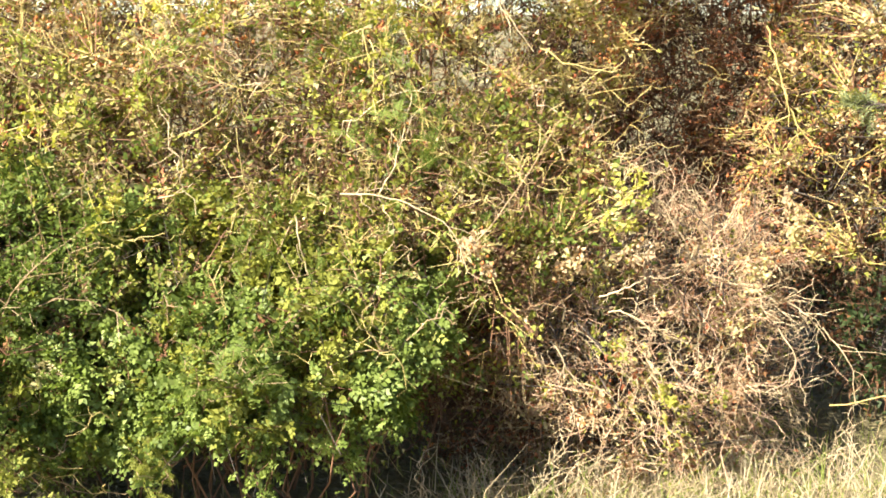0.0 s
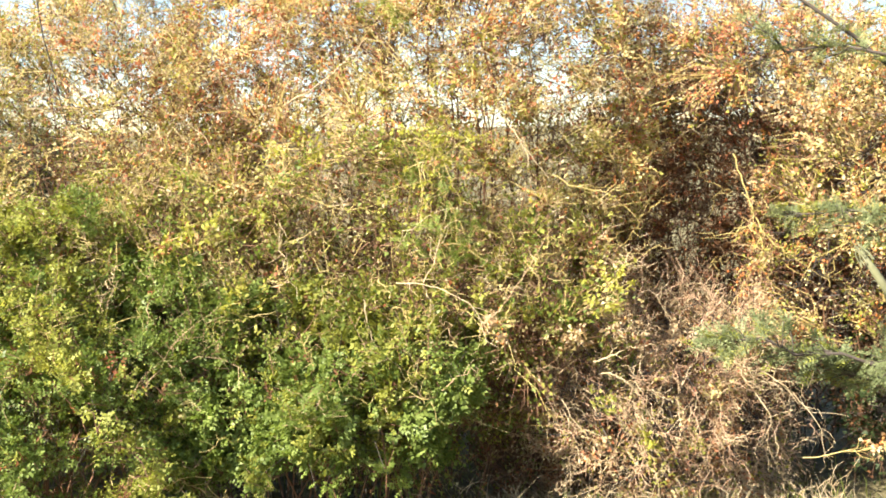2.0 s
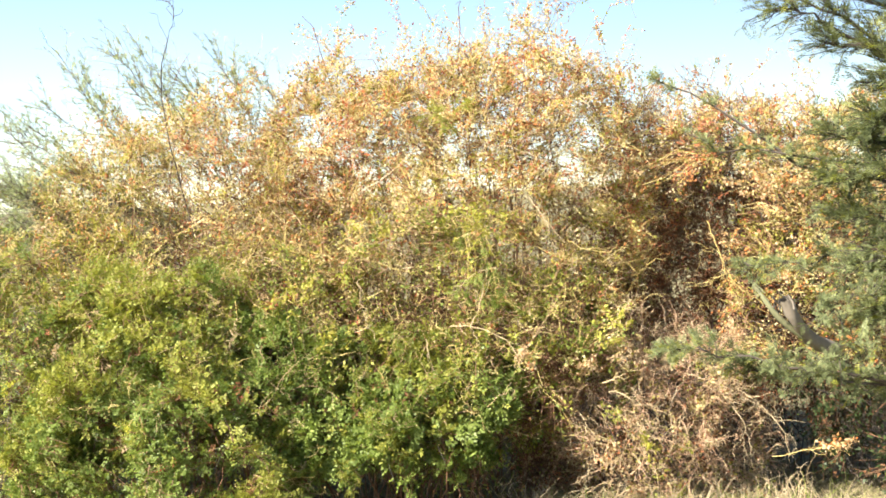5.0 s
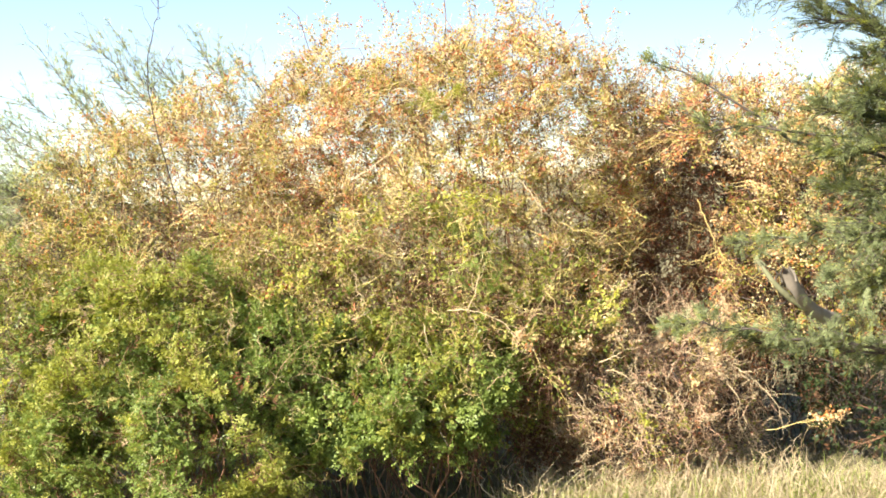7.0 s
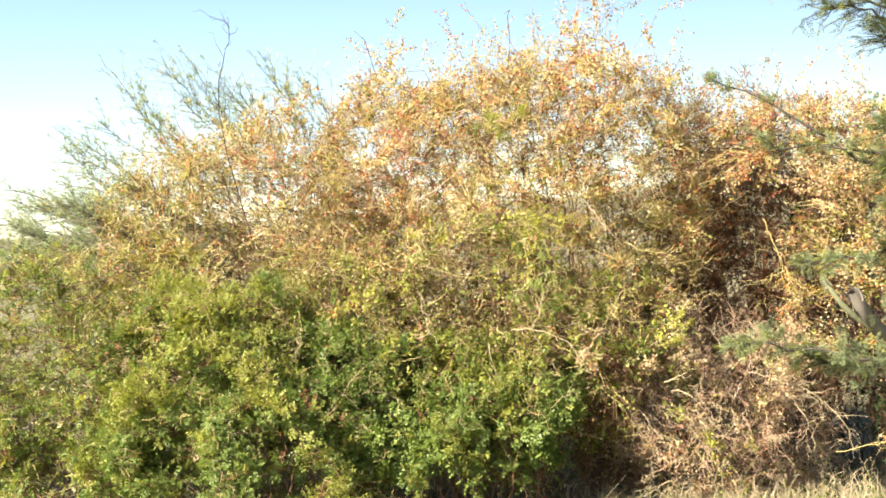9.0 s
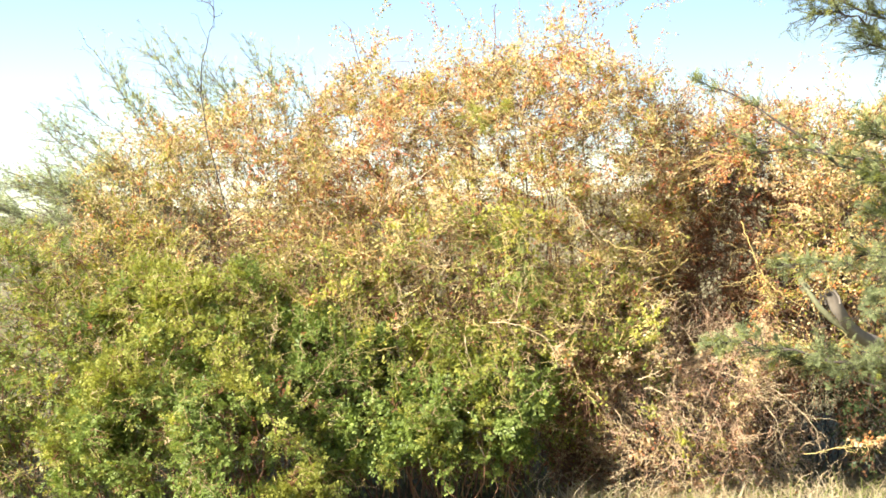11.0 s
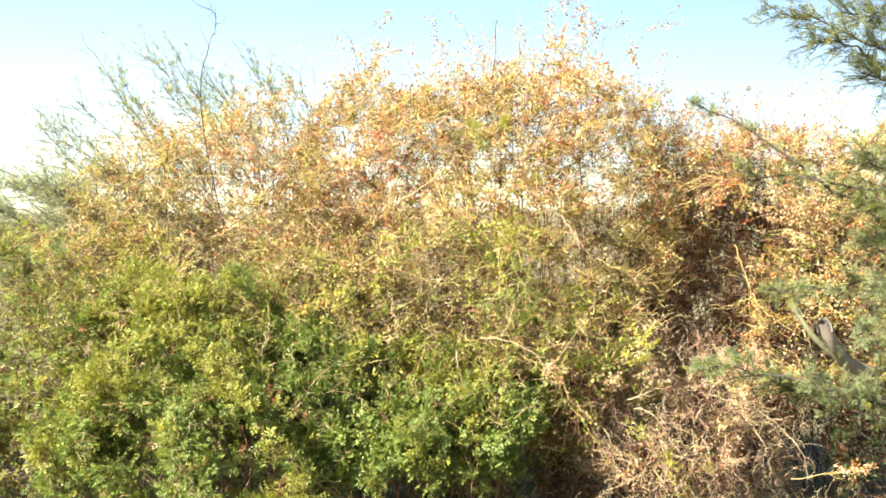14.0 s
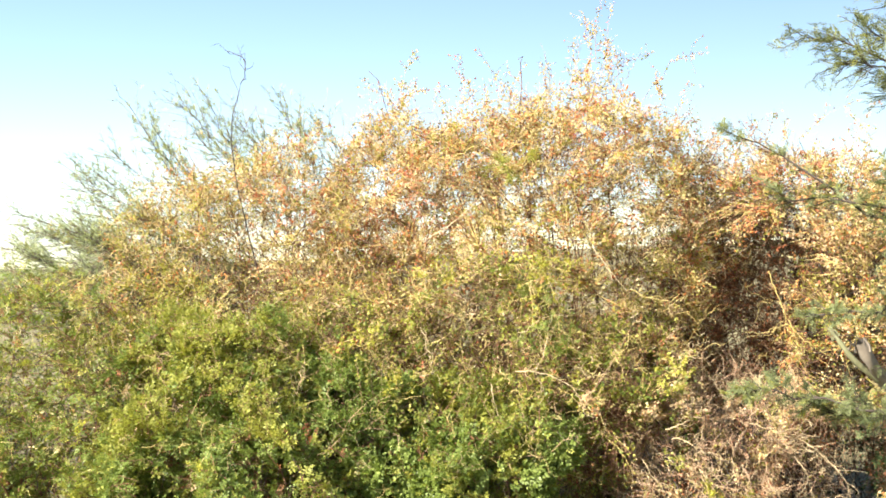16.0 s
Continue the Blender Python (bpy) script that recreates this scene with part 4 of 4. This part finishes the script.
dead_branch(scrub, [(0.14, 2.97, 0.99), (0.26, 2.99, 1.14), (0.36, 3.02, 1.32)], 0.0023, BARK["tan"], 5)
dead_branch(scrub, [(-1.02, 2.97, 0.99), (-0.89, 2.97, 0.97), (-0.76, 2.99, 0.99)], 0.0022, BARK["gold"], 8)
dead_branch(bramble, [(0.86, 3.6, 0.77), (0.91, 3.6, 0.76), (0.98, 3.6, 0.73), (1.04, 3.6, 0.71), (1.05, 3.6, 0.65), (1.11, 3.6, 0.62)], 0.0032, BARK["pale"], 9, "bleached dead branch")
dead_branch(bramble, [(1.04, 3.6, 0.70), (1.12, 3.6, 0.69), (1.20, 3.6, 0.64), (1.27, 3.62, 0.55)], 0.0026, BARK["pale"], 9)
dead_branch(bramble, [(1.10, 3.58, 0.60), (1.16, 3.58, 0.50), (1.15, 3.6, 0.38), (1.20, 3.62, 0.25)], 0.0024, BARK["pale"], 9, reach=0.2)
dead_branch(bramble, [(1.25, 3.6, 0.60), (1.35, 3.6, 0.48), (1.38, 3.62, 0.33)], 0.0024, BARK["pale"], 8, reach=0.2)
dead_branch(bramble, [(0.49, 3.17, 0.79), (0.55, 3.17, 0.81), (0.61, 3.17, 0.84), (0.62, 3.18, 0.90)], 0.0030, BARK["pale"], 5, "bleached dead branch")
dead_branch(bramble, [(0.52, 3.18, 0.74), (0.56, 3.18, 0.75), (0.63, 3.18, 0.71), (0.66, 3.18, 0.66)], 0.0026, BARK["pale"], 5)
dead_branch(bramble, [(0.35, 3.2, 0.64), (0.40, 3.2, 0.56), (0.46, 3.2, 0.49)], 0.0024, BARK["pale"], 5)
dead_branch(bramble, [(0.66, 3.2, 0.54), (0.69, 3.2, 0.48), (0.74, 3.2, 0.43)], 0.0024, BARK["pale"], 5)
dead_branch(orange, [(1.01, 3.6, 1.58), (1.04, 3.6, 1.49), (1.08, 3.6, 1.36), (1.13, 3.6, 1.25), (1.20, 3.6, 1.19), (1.28, 3.62, 1.13)], 0.0034, BARK["gold"], 10, "thick yellow-barked stem")
dead_branch(orange, [(1.10, 3.6, 1.30), (1.02, 3.6, 1.26), (0.94, 3.62, 1.24)], 0.0022, BARK["gold"], 6)
dead_branch(orange, [(1.29, 3.6, 0.33), (1.50, 3.58, 0.38), (1.65, 3.58, 0.42)], 0.0025, BARK["gold"], 8)
dead_branch(centre, [(0.30, 3.4, 1.51), (0.40, 3.4, 1.46), (0.52, 3.4, 1.43), (0.56, 3.42, 1.48)], 0.0026, BARK["gold"], 6)
dead_branch(left_briar, [(-2.08, 3.62, 1.6), (-2.17, 3.55, 2.2), (-2.21, 3.55, 2.5), (-2.19, 3.55, 2.70), (-2.15, 3.55, 2.82), (-2.09, 3.55, 2.95), (-2.09, 3.55, 3.04), (-2.22, 3.55, 3.10)], 0.0042, BARK["dark"], 14, "bare upright stem", 0.2)
dead_branch(centre, [(-0.87, 3.4, 1.83), (-0.66, 3.4, 1.94), (-0.56, 3.4, 2.03), (-0.49, 3.42, 2.10)], 0.0028, BARK["pale"], 5)
dead_branch(centre, [(0.10, 3.4, 1.75), (0.16, 3.4, 1.67), (0.21, 3.4, 1.59), (0.28, 3.42, 1.50)], 0.0031, BARK["pale"], 6)
dead_branch(centre, [(-0.96, 3.37, 1.52), (-0.77, 3.35, 1.43), (-0.57, 3.35, 1.37), (-0.41, 3.35, 1.41)], 0.0025, BARK["gold"], 9)


def broken_stub(parent, points, r, bark, label, end_r=0.75):
    """A snapped thick branch: a gnarled, tapered stub and the splinters at its end."""
    off = np.array(parent.location)
    path = smooth_path(points, 10) - off
    v, f, _ = tubes(path, np.array([r]), np.array([r * end_r]), 11)
    ring = np.repeat(path[0], 11, axis=0)
    v = ring + (v - ring) * (1 + 0.22 * field(v * 14.0, 1.0, 3.0) + 0.10 * rng.normal(size=len(v)))[:, None]
    n = 9
    end = np.repeat(path[:, -1], n, axis=0) + rng.normal(size=(n, 3)) * r * 0.5
    way = unit(unit(path[0, -1] - path[0, -2]) + rand_dir(n) * 0.4)
    stub = part("stub", [(v, f, 0)], [bark], parent, label)
    for i in range(n):
        part("splinter", [tubes(curved(end[i:i + 1] - way[i:i + 1] * 0.03, end[i:i + 1] + way[i:i + 1] * rng.uniform(0.004, 0.03), 3, 0.1), np.array([r * 0.17]), np.array([0.001]), 4)], [bark], stub)


broken_stub(right_tree, [(1.56, 1.78, 1.14), (1.48, 1.66, 1.19), (1.43, 1.59, 1.27), (1.405, 1.56, 1.345)], 0.027, BARK["grey"], "broken grey stub with splintered end", 0.7)
broken_stub(right_tree, [(1.46, 1.64, 1.20), (1.38, 1.60, 1.27), (1.335, 1.59, 1.34), (1.31, 1.60, 1.38)], 0.011, BARK["mossy"], "lichen-grown broken limb", 0.5)
broken_stub(right_tree, [(2.1, 2.15, 1.06), (1.85, 2.0, 1.03), (1.70, 1.93, 1.02), (1.61, 1.9, 1.03)], 0.013, BARK["grey"], "pale snapped branch end")


def fallen_twigs(n):
    """Dead twigs lying about on the ground in front of the bramble."""
    chunks = []
    for i in range(n):
        x, y = rng.uniform(0.0, 1.45), rng.uniform(3.0, 3.9)
        chunks += runner(np.array((x, y, 0.02 + 0.06 * rng.random())), UP)
    tagged(new("fallen_twigs", mesh_of("fallen_twigs", chunks, [BARK["pale"]])), "dry twigs lying in the grass", "twigs", kind="stuff")


fallen_twigs(200)


def spray(parent, at, r, n, leaf_name, bark, leaf=0.02, fruit=0, label="", feathers=False):
    """A small spray of one colour that stands out of a shrub: twigs from one point, and the leaves on them."""
    off = np.array(parent.location)
    a = np.tile(np.array(at, float) - off, (n, 1)) + rng.normal(size=(n, 3)) * r * 0.25
    tw = curved(a, a + unit(rand_dir(n) + UP * 0.4 - np.array((0, 0.5, 0))) * r * rng.uniform(0.5, 1.3, (n, 1)), 5, 0.15, 0.06)
    ob = part("spray", [tubes(tw, np.full(n, 0.0018), np.full(n, 0.0008), 3)], [BARK[bark]], parent, label, "stuff")
    m = n * 14
    which = rng.integers(0, n, m)
    p, t = along(tw, which, rng.uniform(0.2, 1.0, m))
    way = unit(t * 0.5 + rand_dir(m))
    flat = unit(rand_dir(n) + UP)
    nor = unit(flat[which] + rand_dir(m) * 0.4)
    if feathers:
        nor = unit(nor - way * (nor * way).sum(1, keepdims=True))
        v, f = fronds(p, way, nor, leaf * 3 * rng.uniform(0.6, 1.2, m))
    else:
        ln = leaf * rng.uniform(0.6, 1.3, m)
        v, f = blades(p + rng.normal(size=(m, 3)) * 0.006, way, nor, ln, ln * 0.65)
    part("foliage", [(v, f, 0)], [LEAF[leaf_name]], ob, kind="stuff")
    if fruit:
        p, _ = along(tw, rng.integers(0, n, fruit), rng.uniform(0.5, 1.0, fruit))
        part("fruit", [berries(p + rng.normal(size=(fruit, 3)) * 0.008, rng.uniform(0.004, 0.0075, fruit))], [HIP], ob, kind="stuff")


spray(centre, (-0.12, 3.22, 1.60), 0.22, 34, "lime", "gold", label="yellow-green young leaves")
spray(centre, (-0.20, 3.40, 1.50), 0.22, 13, "green", "gold", 0.014, feathers=True)
spray(centre, (-0.28, 3.15, 2.21), 0.09, 5, "olive", "tan", 0.02, feathers=True, label="green feather leaf")
spray(centre, (-0.75, 3.40, 1.62), 0.16, 16, "lime", "gold")
spray(centre, (0.05, 3.9, 2.45), 0.34, 16, "rust", "tan", fruit=30)
spray(centre, (-0.9, 3.6, 2.1), 0.36, 16, "rust", "tan", fruit=26)
spray(scrub, (0.56, 3.17, 1.04), 0.12, 12, "lime", "gold", label="yellow-green young leaves")
spray(scrub, (-0.90, 3.0, 1.0), 0.13, 14, "lime", "gold", label="yellow-green young leaves")
spray(scrub, (0.14, 3.02, 0.93), 0.06, 8, "ochre", "pale", fruit=16)
spray(scrub, (-0.55, 3.05, 0.85), 0.22, 14, "green", "tan", 0.014, feathers=True)
spray(scrub, (-0.05, 3.08, 1.22), 0.2, 12, "green", "gold", 0.014, feathers=True)
spray(scrub, (-0.50, 2.74, 0.64), 0.15, 22, "deep", "tan", 0.013, feathers=True, label="sunlit green feather leaves")
spray(scrub, (-0.72, 2.70, 0.38), 0.09, 9, "olive", "tan", 0.012, feathers=True)
spray(scrub, (-1.1, 2.95, 1.25), 0.14, 12, "lime", "gold")
spray(orange, (1.62, 3.56, 0.38), 0.09, 9, "ochre", "gold", fruit=34, label="twig heavy with orange hips")
spray(orange, (1.50, 3.62, 1.30), 0.13, 14, "ochre", "gold", fruit=40)
spray(orange, (1.30, 3.70, 1.75), 0.16, 18, "ochre", "gold", fruit=30)
spray(orange, (1.10, 3.70, 1.45), 0.14, 6, "ochre", "gold", fruit=12)
spray(orange, (1.18, 3.75, 0.85), 0.10, 12, "yellow", "gold")
spray(bramble, (0.72, 3.22, 0.45), 0.06, 7, "lime", "gold")
for at, leaf_name, n in (((0.55, 3.2, 0.62), "olive", 8), ((0.80, 3.45, 0.85), "ochre", 8), ((0.95, 3.5, 0.60), "yellow", 7), ((0.62, 3.22, 0.93), "ochre", 7), ((0.88, 3.4, 0.45), "olive", 7), ((1.05, 3.55, 0.80), "yellow", 9), ((0.50, 3.2, 0.40), "ochre", 6), ((1.12, 3.6, 0.95), "ochre", 10)):
    spray(bramble, at, 0.08, n, leaf_name, "pale", 0.016, fruit=3)
spray(bramble, (0.42, 3.25, 0.85), 0.08, 8, "ochre", "gold", fruit=8)
for at, r, n in (((1.40, 1.52, 1.15), 0.09, 9), ((1.54, 1.55, 1.30), 0.10, 10), ((1.48, 1.52, 1.12), 0.11, 12), ((1.30, 1.6, 1.44), 0.07, 6), ((1.57, 1.6, 1.16), 0.13, 15), ((1.62, 1.6, 1.36), 0.13, 14)):
    spray(right_tree, at, r, n, "frond", "dark", 0.011, feathers=True)
spray(left_briar, (-1.7, 3.5, 2.05), 0.34, 16, "rust", "tan", fruit=24)
